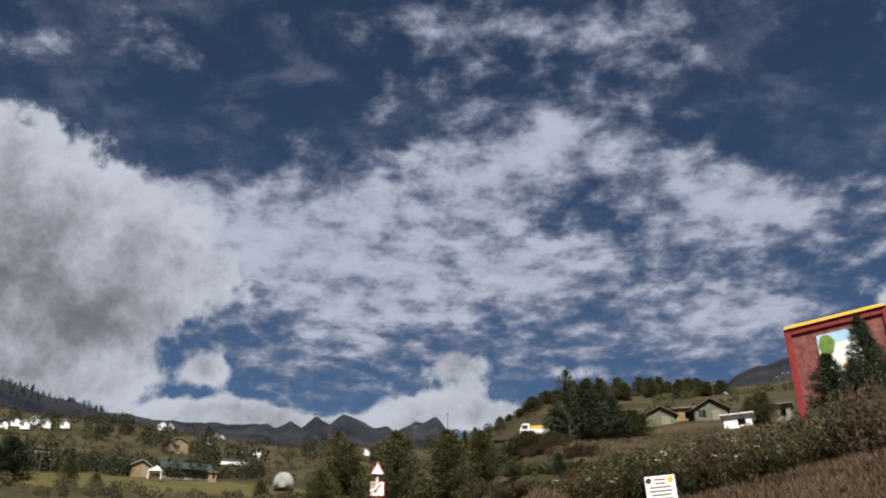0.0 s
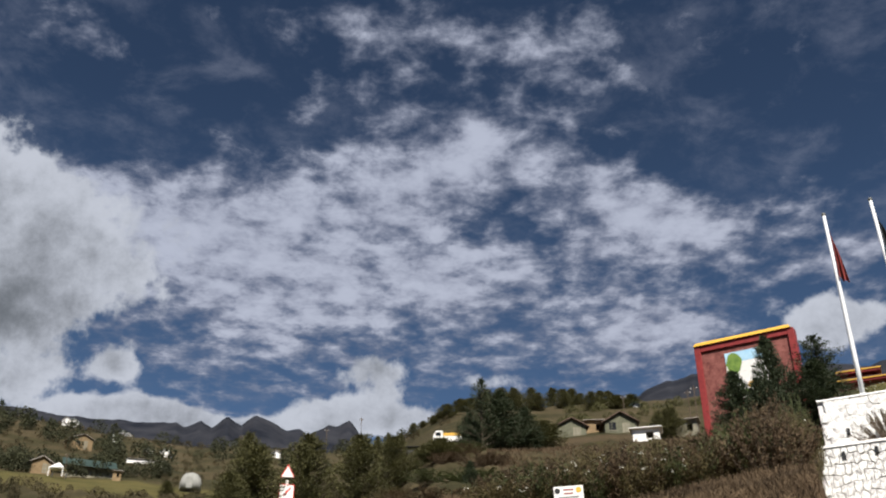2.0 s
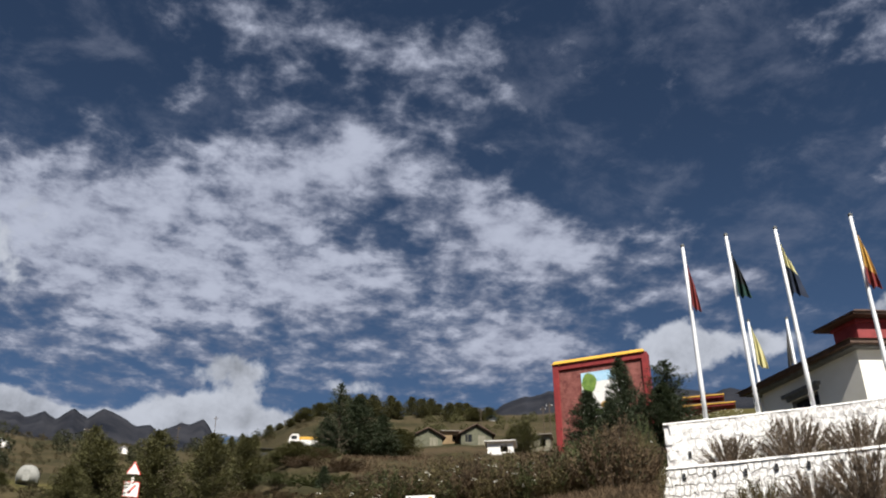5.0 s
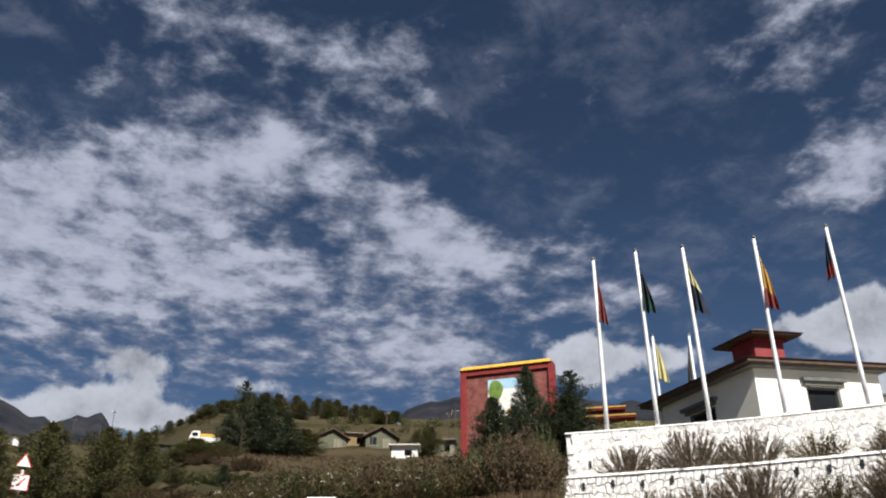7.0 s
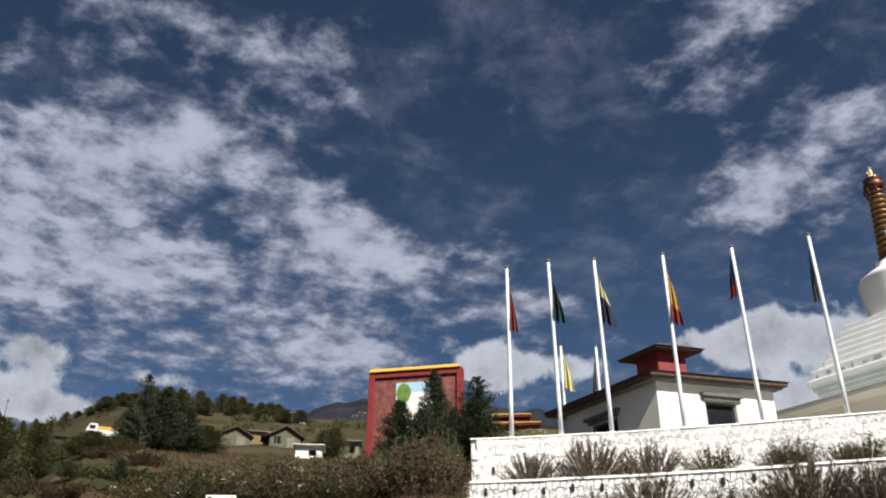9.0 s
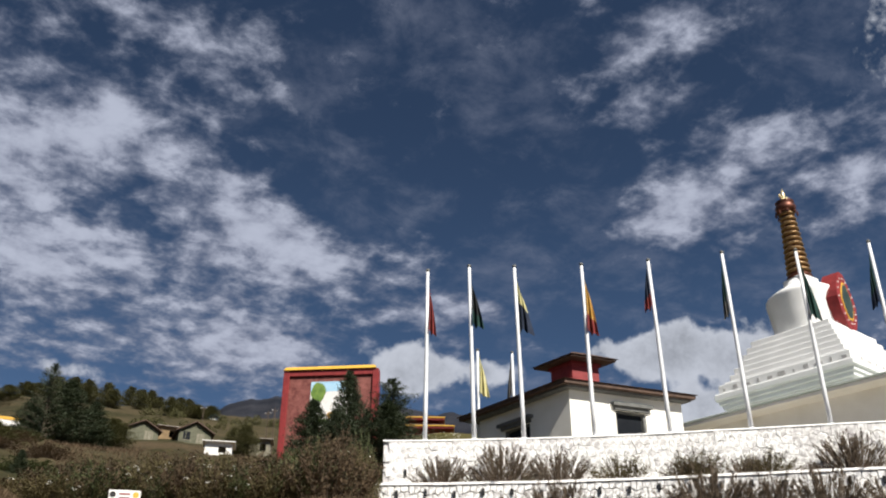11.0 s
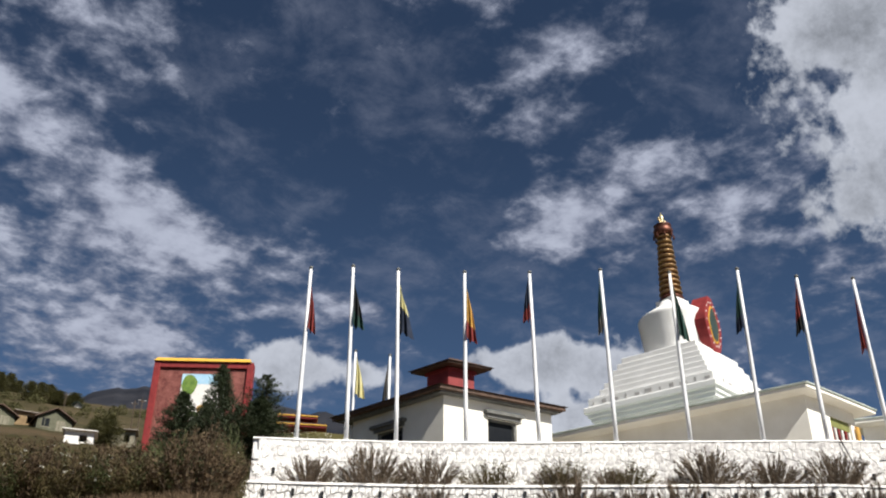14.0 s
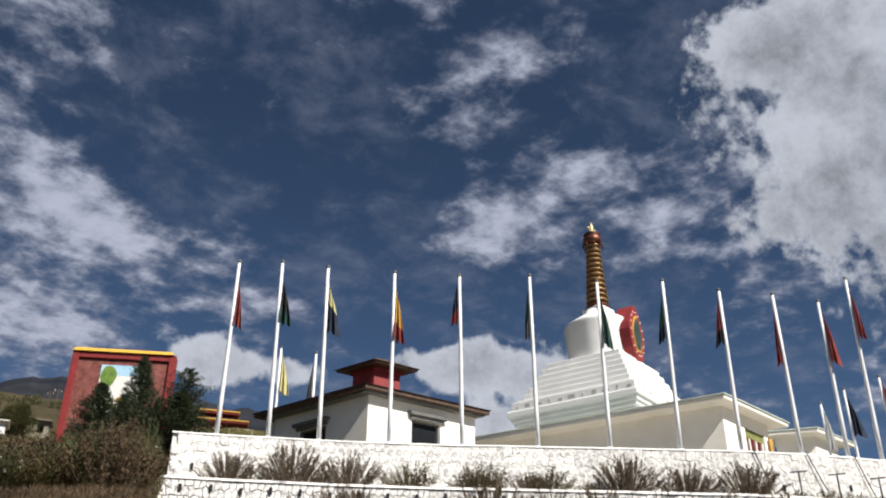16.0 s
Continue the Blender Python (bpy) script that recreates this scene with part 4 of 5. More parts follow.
house("tan_house", -15.9, 215, 4.2, 5, 2.4, 0.8, BEIGE, TIN, "tan house on the village hillside", 20)
flat_hut("long_white_house", -13.4, 185, 7.4, 2.5, 0.9, SIGN_WHITE, TIN, "low white washed terrace wall and house", 0, False, "house")
rng = random.Random(11)
for a, e in ((-25.6, 16.55), (-25.0, 16.75), (-24.5, 16.6), (-24.0, 16.9), (-23.4, 16.8), (-22.4, 16.9), (-17.0, 17.35), (-16.6, 17.3), (-13.8, 17.3), (-13.5, 17.3), (-12.2, 16.1), (-11.3, 16.1), (-14.3, 16.6), (0.3, 17.2), (-4.8, 16.4), (17.3, 18.35)):
    d = 300.0 if e > 16.3 else 205.0
    for d in np.arange(140, 330, 4.0):
        if math.degrees(math.atan((ground_at(a, d) - EYE) / d)) > e - 0.35:
            break
    house("village_house", a, float(d), d * 0.009, d * 0.01, d * 0.0047, d * 0.003, SIGN_WHITE, rng.choice((TIN, GREEN_TIN, ROOF_GREY)), "small white village house with tin roof on hillside", rng.uniform(-25, 25), False)
# the far temple roof behind the wall's end
def temple():
    z = ground_at(29.8, 50) - 0.2
    ob = thing("temple", Matrix.Translation(polar(30.25, 50, z)) @ pose(0, 0, 0, 0, 0, -30), "red temple with tiered yellow edged roofs", "temple")
    part("wall", box(bmesh.new(), -1.0, 1.0, 0.4, 2.4, -0.5, 1.0), DARK_RED, ob)
    for k, (half, y0, y1, zz) in enumerate(((1.6, -0.3, 3.1, 0.85), (1.1, 0.2, 2.6, 1.5))):
        roof = part("roof", hip_roof(bmesh.new(), -half, half, y0, y1, zz, zz + 0.3, 0.6, 0.7), ROOF_BROWN, ob, "brown tiered roof")
        part("roof_edge", box(bmesh.new(), -half - 0.03, half + 0.03, y0 - 0.03, y1 + 0.03, zz - 0.06, zz - 0.005), YELLOW, roof, "yellow roof edge")
        part("soffit", box(bmesh.new(), -half + 0.02, half - 0.02, y0 + 0.02, y1 - 0.02, zz - 0.16, zz - 0.065), DARK_RED, roof, "red painted soffit")
    part("upper_wall", box(bmesh.new(), -0.8, 0.8, 0.6, 2.2, 1.1, 1.5), DARK_RED, ob)


temple()


def dome_tent():
    z = ground_at(-9.6, 118)
    ob = thing("dome_tent", Matrix.Translation(polar(-9.6, 118, z)), "grey round dome tent at the field's edge", "tent")
    part("canvas", lathe(bmesh.new(), [(1.27, -0.2), (1.3, 0.6), (1.15, 1.2), (0.82, 1.65), (0.36, 1.88), (0.02, 1.94)], 24), PALE_CANVAS, ob, smooth=True)
    part("door_flap", box(bmesh.new(), -0.35, 0.35, -1.33, -1.22, -0.2, 1.1, 0.02), PALE_CANVAS, ob)
    for k in range(6):
        a = math.pi * (k + 0.5) / 3
        pts = [Vector((r * math.cos(a), r * math.sin(a), zz)) for r, zz in ((1.3, -0.2), (1.32, 0.6), (1.17, 1.21), (0.84, 1.67), (0.38, 1.9))]
        part("seam", branch_tubes(bmesh.new(), [(pts, 0.03, 0.03)], 4), PALE_CANVAS, ob)
    z = ground_at(-16.96, 122)
    ob = thing("white_canopy", Matrix.Translation(polar(-16.96, 122, z)), "white pitched canvas canopy by the barn", "canopy")
    part("canvas", hip_roof(bmesh.new(), -0.9, 0.9, -0.9, 0.9, 0.85, 1.65, 0.85, 0.85), SIGN_WHITE, ob)
    for x in (-0.8, 0.8):
        for y in (-0.8, 0.8):
            part("leg", box(bmesh.new(), x - 0.04, x + 0.04, y - 0.04, y + 0.04, -0.2, 0.9), SIGN_WHITE, ob)


dome_tent()


def utility_pole(a, d, h):
    z = ground_at(a, d)
    ob = thing("utility_pole", Matrix.Translation(polar(a, d, z)) @ pose(0, 0, 0, 0, 0, -a), "grey utility pole with cross arm on the slope", "utility pole", "utility poles")
    part("pole", lathe(bmesh.new(), [(0.05, -0.3), (0.035, h)], 8), BARK, ob)
    part("cross_arm", box(bmesh.new(), -0.28, 0.28, -0.025, 0.025, h - 0.33, h - 0.28), BARK, ob)
    for x in (-0.24, 0.24):
        part("insulator", lathe(bmesh.new(), [(0.02, h - 0.28), (0.026, h - 0.23), (0.014, h - 0.18)], 8, Matrix.Translation((x, 0, 0))), SIGN_WHITE, ob)


for a, e, d in ((-1.86, 17.9, 120), (0.25, 18.6, 120), (-7.0, 17.3, 120), (20.9, 19.8, 80), (20.5, 19.6, 84), (-16.6, 15.5, 125), (-22.7, 14.9, 105), (-23.3, 15.3, 100), (16.6, 19.6, 96)):
    utility_pole(a, d, max(2.0, EYE + d * math.tan(radians(e)) - ground_at(a, d)))


# ---- signs ----
def road_sign():
    a, d = -4.03, 36.0
    z = ground_at(a, d)
    top = EYE + d * math.tan(radians(15.75)) - z
    ob = thing("road_sign", Matrix.Translation(polar(a, d, z)) @ pose(0, 0, 0, 0, 0, -a), "roadside warning sign with red and white boards", "road sign")
    n = 9
    for k in range(n):
        part("post_band", lathe(bmesh.new(), [(0.05, top * k / n - (0.2 if k == 0 else 0)), (0.05, top * (k + 1) / n - 0.05)], 10), BLACK if k % 2 else SIGN_WHITE, ob)
    def tri(s, y, mat, par, name):
        bm = bmesh.new()
        f = [bm.verts.new((x, y, zz)) for x, zz in ((-s, top - 0.48 - s * 0.1), (s, top - 0.48 - s * 0.1), (0, top - 0.48 + s * 1.7))]
        g = [bm.verts.new((v.co.x, y + 0.03, v.co.z)) for v in f]
        bm.faces.new(f), bm.faces.new(g[::-1])
        for i in range(3):
            bm.faces.new((f[i], f[(i + 1) % 3], g[(i + 1) % 3], g[i]))
        return part(name, bm, mat, par)
    t = tri(0.27, -0.09, SIGN_RED, ob, "triangle_board")
    tri(0.225, -0.1, SIGN_WHITE, t, "triangle_face")
    b = part("plate", box(bmesh.new(), -0.28, 0.28, -0.09, -0.06, top - 1.35, top - 0.78, 0.01), SIGN_RED, ob, "red bordered plate")
    part("plate_face", box(bmesh.new(), -0.25, 0.25, -0.096, -0.09, top - 1.32, top - 0.81), SIGN_WHITE, b)
    part("mark", box(bmesh.new(), -0.03, 0.03, -0.1, -0.096, -0.2, 0.2, 0, Matrix.Translation((0.02, 0, top - 1.06)) @ pose(0, 0, 0, 0, 38, 0)), SIGN_RED, b)
    part("mark", box(bmesh.new(), -0.12, 0.0, -0.1, -0.096, top - 1.2, top - 1.12), BLACK, b)


road_sign()


def notice_board():
    a, d = 13.0, 14.0
    z = ground_at(a, d)
    top = EYE + d * math.tan(radians(14.55)) - z
    ob = thing("notice_board", Matrix.Translation(polar(a, d, z)) @ pose(0, 0, 0, 0, -2.5, -a), "white notice board with dark lettering on the bank", "sign")
    brd = part("board", box(bmesh.new(), -0.215, 0.215, -0.02, 0.01, top - 0.5, top, 0.006), SIGN_WHITE, ob)
    for x in (-0.17, 0.17):
        part("post", box(bmesh.new(), x - 0.02, x + 0.02, 0.01, 0.045, -0.3, top - 0.03), TENT, ob)
    for x, mat in ((-0.16, BLACK), (0.15, YELLOW)):
        part("emblem", lathe(bmesh.new(), [(0.042, 0), (0.042, 0.006)], 10, Matrix.Translation((x, -0.02, top - 0.065)) @ pose(0, 0, 0, 90)), mat, brd)
    for k, (w, mat) in enumerate(((0.075, DARK_RED), (0.07, DARK_RED), (0.15, TENT), (0.16, TENT), (0.14, TENT), (0.16, TENT))):
        part("text_bar", box(bmesh.new(), -w, w, -0.024, -0.02, top - 0.065 - 0.055 * k, top - 0.045 - 0.055 * k), mat, brd)


notice_board()

# ---- unseen terrace behind the flagpoles, added to bounce light onto the walls ----
def terrace():
    verts, faces = [], []
    az_list = np.linspace(38.2, 78, 30)
    for a in az_list:
        for d in (float(wall_dist(a)) + 0.33, 44.0):
            verts += [polar(a, d, 9.125), polar(a, d, 8.9)]
    for i in range(len(az_list) - 1):
        b, c = 4 * i, 4 * i + 4
        faces += [(b, b + 2, c + 2, c), (b + 1, c + 1, c + 3, b + 3), (b, c, c + 1, b + 1), (b + 2, b + 3, c + 3, c + 2)]
    tagged(link_mesh("pavement", verts, faces, BOUNCE_PAVING), "unseen pale concrete terrace bouncing light behind the flagpoles", "pavement", kind="structure")


BOUNCE_PAVING = material("bounce_concrete", (0.32, 0.3, 0.27), (0.48, 0.45, 0.4), 1.2, 0.9, 0.2)
terrace()


# ---- plants ----
def leaves(name, pos, axis, length, width, mat, seed, parent=None, label="", kind=""):
    """Many small leaves as pointed blades: centres, long axes, lengths and widths as arrays."""
    rs = np.random.RandomState(seed)
    axis = axis / (np.linalg.norm(axis, axis=1, keepdims=True) + 1e-9)
    side = np.cross(axis, rs.normal(size=axis.shape))
    side /= np.linalg.norm(side, axis=1, keepdims=True) + 1e-9
    hl, hw = (length / 2)[:, None], (width / 2)[:, None]
    bend = np.cross(axis, side) * hl * 0.25
    v = np.stack([pos - axis * hl, pos + side * hw + bend, pos + axis * hl, pos - side * hw + bend], 1).reshape(-1, 3)
    n = len(pos)
    me = bpy.data.meshes.new(name)
    me.vertices.add(4 * n)
    me.vertices.foreach_set("co", v.astype(np.float32).ravel())
    me.loops.add(4 * n)
    me.loops.foreach_set("vertex_index", np.arange(4 * n, dtype=np.int32))
    me.polygons.add(n)
    me.polygons.foreach_set("loop_start", np.arange(0, 4 * n, 4, dtype=np.int32))
    me.materials.append(mat)
    me.update(calc_edges=True)
    ob = new(name, me)
    if parent is not None:
        ob.parent = parent
    return tagged(ob, label, "", "", kind)


def conifer(label, h, r, seed, mat, boughs=95, per=30, low=0.1, taper=0.8, rise=0.35, leaf=0.11, name="pine_tree", wild=0.2):
    """A conifer h metres high: trunk, boughs and needle tufts along them."""
    rs = np.random.RandomState(seed)
    ob = thing(name, Matrix.Identity(4), label, "tree")
    lines = [([np.array([0, 0, -0.4]), np.array([0.02, 0, h * 0.35]), np.array([-0.02, 0.02, h * 0.7]), np.array([0, 0, h * 0.98])], 0.035 * h * 0.6, 0.006)]
    pos, axis = [], []
    for k in range(boughs):
        f = low + (1 - low) * ((k + rs.rand()) / boughs)
        a = k * 2.399 + rs.normal() * 0.3
        ln = r * ((1 - f) ** taper * 1.02 + 0.05) * (1 - wild + 2 * wild * rs.rand()) * min(1, 0.55 + (f - low) * 4)
        up = rise + 0.5 * f + rs.normal() * 0.1
        d = np.array([math.cos(a), math.sin(a), up])
        p0 = np.array([0, 0, f * h])
        p1 = p0 + d * ln * 0.6
        p2 = p0 + np.array([math.cos(a), math.sin(a), up * 0.8]) * ln + np.array([0, 0, 0.03 * ln])
        lines.append(([p0, p1, p2], 0.008 * h * (1 - f) + 0.004, 0.003))
        n = max(6, int(per * (0.4 + ln / r)))
        t = rs.rand(n) ** 0.7
        base = p0 + (p2 - p0) * t[:, None] + rs.normal(size=(n, 3)) * 0.11 * ln ** 0.5 * (0.35 + 0.65 * t[:, None])
        pos.append(base)
        axis.append(d + rs.normal(size=(n, 3)) * 0.75)
    pos, axis = np.concatenate(pos), np.concatenate(axis)
    n = len(pos)
    leaves("crown", pos, axis, leaf * (0.7 + 0.8 * rs.rand(n)) * (h / 4) ** 0.6, leaf * 0.27 * (0.7 + 0.6 * rs.rand(n)) * (h / 4) ** 0.6, mat, seed, ob)
    part("trunk", branch_tubes(bmesh.new(), lines[:1], 8), BARK, ob)
    part("bough", branch_tubes(bmesh.new(), lines[1:], 3), BARK, ob)
    return ob


def shrub(label, h, r, seed, mat, stems=70, per=34, spread=0.9, leaf=0.07, name="shrub", flowers=0, slim=0.35, cat="shrub", stem_mat=None, loose=0.6):
    """A bush of many arching stems with leaves along them."""
    rs = np.random.RandomState(seed)
    ob = thing(name, Matrix.Identity(4), label, cat)
    lines, pos, axis, tips = [], [], [], []
    for k in range(stems):
        a, q = rs.rand() * 6.283, rs.rand() ** 0.6
        base = np.array([math.cos(a), math.sin(a), 0]) * r * 0.35 * q
        lean = np.array([math.cos(a), math.sin(a), 0]) * r * spread * q * (0.7 + 0.4 * rs.rand())
        top = h * (1.05 - 0.5 * q * q) * (0.7 + 0.35 * rs.rand())
        p = [base + [0, 0, -0.1], base + lean * 0.35 + [0, 0, top * 0.5], base + lean * 0.95 + rs.normal(size=3) * 0.03 + [0, 0, top]]
        lines.append((p, 0.008, 0.003))
        n = per
        t = 0.12 + 0.9 * rs.rand(n) ** 0.8
        pts = (1 - t)[:, None] ** 2 * p[0] + (2 * t * (1 - t))[:, None] * p[1] + (t ** 2)[:, None] * p[2]
        pos.append(pts + rs.normal(size=(n, 3)) * leaf * (0.55 if loose > 0.4 else 0.22))
        axis.append((p[2] - p[0]) / top + rs.normal(size=(n, 3)) * loose)
        tips.append(p[2])
    pos, axis = np.concatenate(pos), np.concatenate(axis)
    n = len(pos)
    leaves("foliage", pos, axis, leaf * (0.6 + 0.9 * rs.rand(n)), leaf * slim * (0.7 + 0.6 * rs.rand(n)), mat, seed, ob)
    part("stem", branch_tubes(bmesh.new(), lines, 3), stem_mat or BARK, ob)
    if flowers:
        tips = np.array(tips)[rs.permutation(stems)[:flowers]]
        f = np.repeat(tips, 5, 0) + rs.normal(size=(len(tips) * 5, 3)) * 0.022
        leaves("blossom", f, rs.normal(size=f.shape), np.full(len(f), 0.055), np.full(len(f), 0.045), PETAL, seed, ob, "small white blossoms")
    return ob


def at(a, d, turn, size, sink=0.03, z=None):
    zz = ground_at(a, d) if z is None else z
    return Matrix.Translation(polar(a, d, zz - sink)) @ pose(0, 0, 0, 0, 0, turn) @ Matrix.Diagonal((size[0], size[0], size[1], 1))


PARK = -60.0
pines = [conifer("bushy olive green pine on the slope", 4.0, 1.15, 200 + k, PINE, 130, 95, 0.06, 0.62, 0.45, 0.12, wild=0.25) for k in range(4)]
spruces = [conifer("dense dark green spruce", 4.0, 1.15, 210 + k, SPRUCE, 160, 100, 0.04, 0.8, 0.15, 0.11, "spruce_tree") for k in range(2)]
ragged = conifer("thin dark spruce with bare top shoots", 4.0, 1.2, 215, SPRUCE, 75, 85, 0.08, 0.8, 0.3, 0.1, "spruce_tree", wild=0.35)
hedge = [shrub("wild brown green shrub on the bank", 1.5, 0.95, 220 + k, (LEAF, DRYLEAF, HEDGE_GREEN, LEAF)[k], 110, 60, 0.9, 0.075, "wild_shrub", (3, 0, 0, 9)[k]) for k in range(4)]
sages = [shrub("grey purple spiky shrub planted along the wall", 0.95, 0.75, 230 + k, SAGE, 115, 64, 1.05, 0.08, "spiky_shrub", 0, 0.17, stem_mat=SAGE, loose=0.28) for k in range(3)]
sages.append(shrub("low green flowering shrub planted along the wall", 0.85, 0.8, 234, LEAF, 110, 36, 1.0, 0.06, "flowering_shrub", 16))


def grow(proto, m, group):
    c = copy_thing(proto, m)
    c["group"] = group
    return c


rng = random.Random(21)
TREES = [  # azimuth, distance, elevation of the top, half width, kind
    (-6.0, 36, 16.75, 1.15, 0), (-6.5, 62, 17.4, 1.1, 1), (-2.9, 42, 17.5, 1.2, 1), (0.25, 42, 17.6, 1.15, 2), (2.36, 44, 17.55, 1.0, 3),
    (5.16, 44, 17.5, 1.05, 0), (-7.4, 34, 15.2, 0.8, 2),
    (-24.9, 70, 15.8, 2.1, 4), (-21.7, 86, 15.4, 1.0, 3), (-20.2, 76, 14.35, 0.65, 2), (-10.9, 70, 14.5, 0.75, 1), (6.99, 31, 16.3, 0.36, 4),
    (7.75, 54, 21.0, 1.35, 6), (8.9, 55, 20.2, 1.9, 4), (7.0, 56, 19.0, 1.2, 5), (10.4, 56, 19.2, 1.5, 5), (11.6, 57, 18.4, 1.2, 0), (19.3, 72, 18.7, 1.3, 2), (18.6, 76, 18.5, 1.1, 0),
    (23.3, 38, 20.45, 1.4, 4), (25.45, 37, 22.2, 1.25, 5), (28.2, 36, 21.9, 1.6, 6), (27.9, 35, 20.6, 1.3, 5), (26.6, 35, 20.0, 1.0, 6), (24.6, 36.5, 20.0, 0.95, 5),
]
kinds = pines + spruces + [ragged]
for a, d, e, half, k in TREES:
    z = ground_at(a, d)
    h = EYE + d * math.tan(radians(e)) - z
    grow(kinds[k], at(a, d, rng.uniform(0, 360), (half / 1.15 * (1.25 if k < 4 and d < 70 else 1.0), h / 4.0), 0.1), "trees on the slope")
for i in range(26):  # the row of pines along the ridge over the houses
    a = 1.5 + 15.5 * i / 25 + rng.uniform(-0.25, 0.25)
    small = a < 5.4
    d = 150 + rng.uniform(-12, 12)
    e = np.interp(a, [1, 4, 8, 12, 17], [17.6, 18.3, 20.2, 20.2, 19.6]) + rng.uniform(-0.25, 0.2)
    h = max(1.3 if small else 2.5, EYE + d * math.tan(radians(e)) - ground_at(a, d))
    grow(pines[i % 4], at(a, d, rng.uniform(0, 360), (rng.uniform(0.8, 1.1) if small else rng.uniform(1.5, 2.1), h / 4.0), 0.2), "pines along the ridge")
for i in range(46):  # wild hedge beside the walls
    f = (i + 0.5) / 46
    a = 8.6 + 16.2 * f + rng.uniform(-0.3, 0.3)
    d = 19.2 + 2.4 * (i % 3) + rng.uniform(-0.4, 0.4)
    e = np.interp(a, [8, 10, 14, 20.8, 24, 26.2, 27.5], [15.2, 15.7, 16.3, 17.3, 17.8, 18.5, 18.0]) + rng.uniform(-0.8, 0.35)
    h = max(0.8, EYE + d * math.tan(radians(e)) - ground_at(a, d))
    grow(hedge[i % 4], at(a, d, rng.uniform(0, 360), (rng.uniform(0.85, 1.15), h / 1.5), 0.1), "wild hedge on the bank")
for i, (a, d, e, w) in enumerate(((25.6, 20.4, 18.0, 0.6), (26.1, 21.4, 18.6, 0.55), (26.5, 20.6, 17.4, 0.42), (26.5, 22.0, 18.7, 0.5), (25.2, 21.8, 18.7, 0.7), (26.7, 21.2, 17.8, 0.38))):
    h = EYE + d * math.tan(radians(e)) - ground_at(a, d)
    grow(hedge[(0, 2, 0, 2, 1, 0)[i]], at(a, d, 77.0 * i, (w, h / 1.5), 0.1), "wild hedge on the bank")
for i in range(75):  # undergrowth below the pines
    a = -9.5 + 18.0 * rng.random()
    d = rng.uniform(27, 66)
    h = rng.uniform(0.5, 1.0) * (1.0 if a < 0 else 0.65)
    grow(hedge[rng.choice((0, 1, 2, 2))], at(a, d, rng.uniform(0, 360), (rng.uniform(1.0, 1.7), h / 1.5), 0.1), "undergrowth below the pines")
for a, size, k in ((31.35, 0.95, 0), (32.6, 0.5, 3), (34.95, 1.2, 1), (38.4, 1.05, 2), (42.1, 0.95, 3), (46.7, 1.0, 3), (45.9, 0.7, 1), (50.55, 0.9, 3), (49.4, 0.7, 0), (55.2, 1.15, 0), (58.7, 0.95, 1), (62.1, 1.1, 2),
                   (64.6, 0.5, 3), (66.2, 0.55, 3), (67.6, 0.5, 3), (69.0, 0.5, 3), (36.6, 0.5, 3), (53.0, 0.5, 2)):
    grow(sages[k], at(a, float(wall_dist(a)) - 0.36, rng.uniform(0, 360), (size * 0.92, size), 0.12, LEDGE_Z), "shrubs along the ledge")
for a, size, k in ((32.6, 1.0, 3), (35.4, 1.0, 1), (38.4, 1.35, 0), (42.4, 1.05, 3), (47.2, 1.5, 1), (45.4, 1.1, 2), (50.6, 1.3, 0), (53.4, 1.35, 1), (57.0, 1.3, 2), (60.4, 1.3, 0), (63.6, 1.3, 1), (66.0, 1.4, 3), (68.2, 1.4, 3)):
    d = float(wall_dist(a)) - 1.75
    grow(sages[k], at(a, d, rng.uniform(0, 360), (size * 0.85, size), 0.05), "shrubs below the wall")
for ob in pines + spruces + [ragged] + hedge + sages:
    for o in (*ob.children_recursive, ob):
        bpy.data.objects.remove(o)

# dry grass on the bank, meadow tufts, blossoms and far woods
rs = np.random.RandomState(5)


def scatter(n, a0, a1, d0, d1):
    a, d = a0 + (a1 - a0) * rs.rand(n), np.sqrt(d0 ** 2 + (d1 ** 2 - d0 ** 2) * rs.rand(n))
    z = ground_height(a, d)
    return a, d, np.stack([d * np.sin(np.radians(a)), d * np.cos(np.radians(a)), z], -1)


def tufts(name, n, a0, a1, d0, d1, length, mat, label, seed, lean=0.5):
    a, d, p = scatter(n, a0, a1, d0, d1)
    ln = length * (0.5 + rs.rand(n))
    ax = np.stack([rs.normal(size=n) * lean, rs.normal(size=n) * lean, np.ones(n)], -1)
    p[:, 2] += ln * 0.4
    leaves(name, p, ax, ln, ln * 0.09, mat, seed, None, label, "stuff")["category"] = "grass"


tufts("dry_grass", 26000, 5, 27.0, 12.0, 17.2, 0.15, DRYLEAF, "dry brown grass on the roadside bank", 301)
tufts("courtyard_grass", 5000, 27.6, 36, 31, 40, 0.25, GRASS, "short green grass behind the flagpoles", 302)
tufts("hill_grass", 14000, 8, 22, 24, 70, 0.26, DRYLEAF, "dry grass on the hillside", 303)
a, d, p = scatter(190, 9, 27, 19.5, 22.0)
a[:120] = 10.5 + 3.5 * rs.rand(120)
p = np.stack([d * np.sin(np.radians(a)), d * np.cos(np.radians(a)), ground_height(a, d)], -1)
p[:, 2] += np.interp(a, [9, 21, 27], [0.8, 1.4, 1.8]) * (0.6 + 0.4 * rs.rand(190))
a2, d2, p2 = scatter(90, 28.2, 32.5, 36, 40)
p2[:, 2] += 0.45 + 0.15 * rs.rand(90)
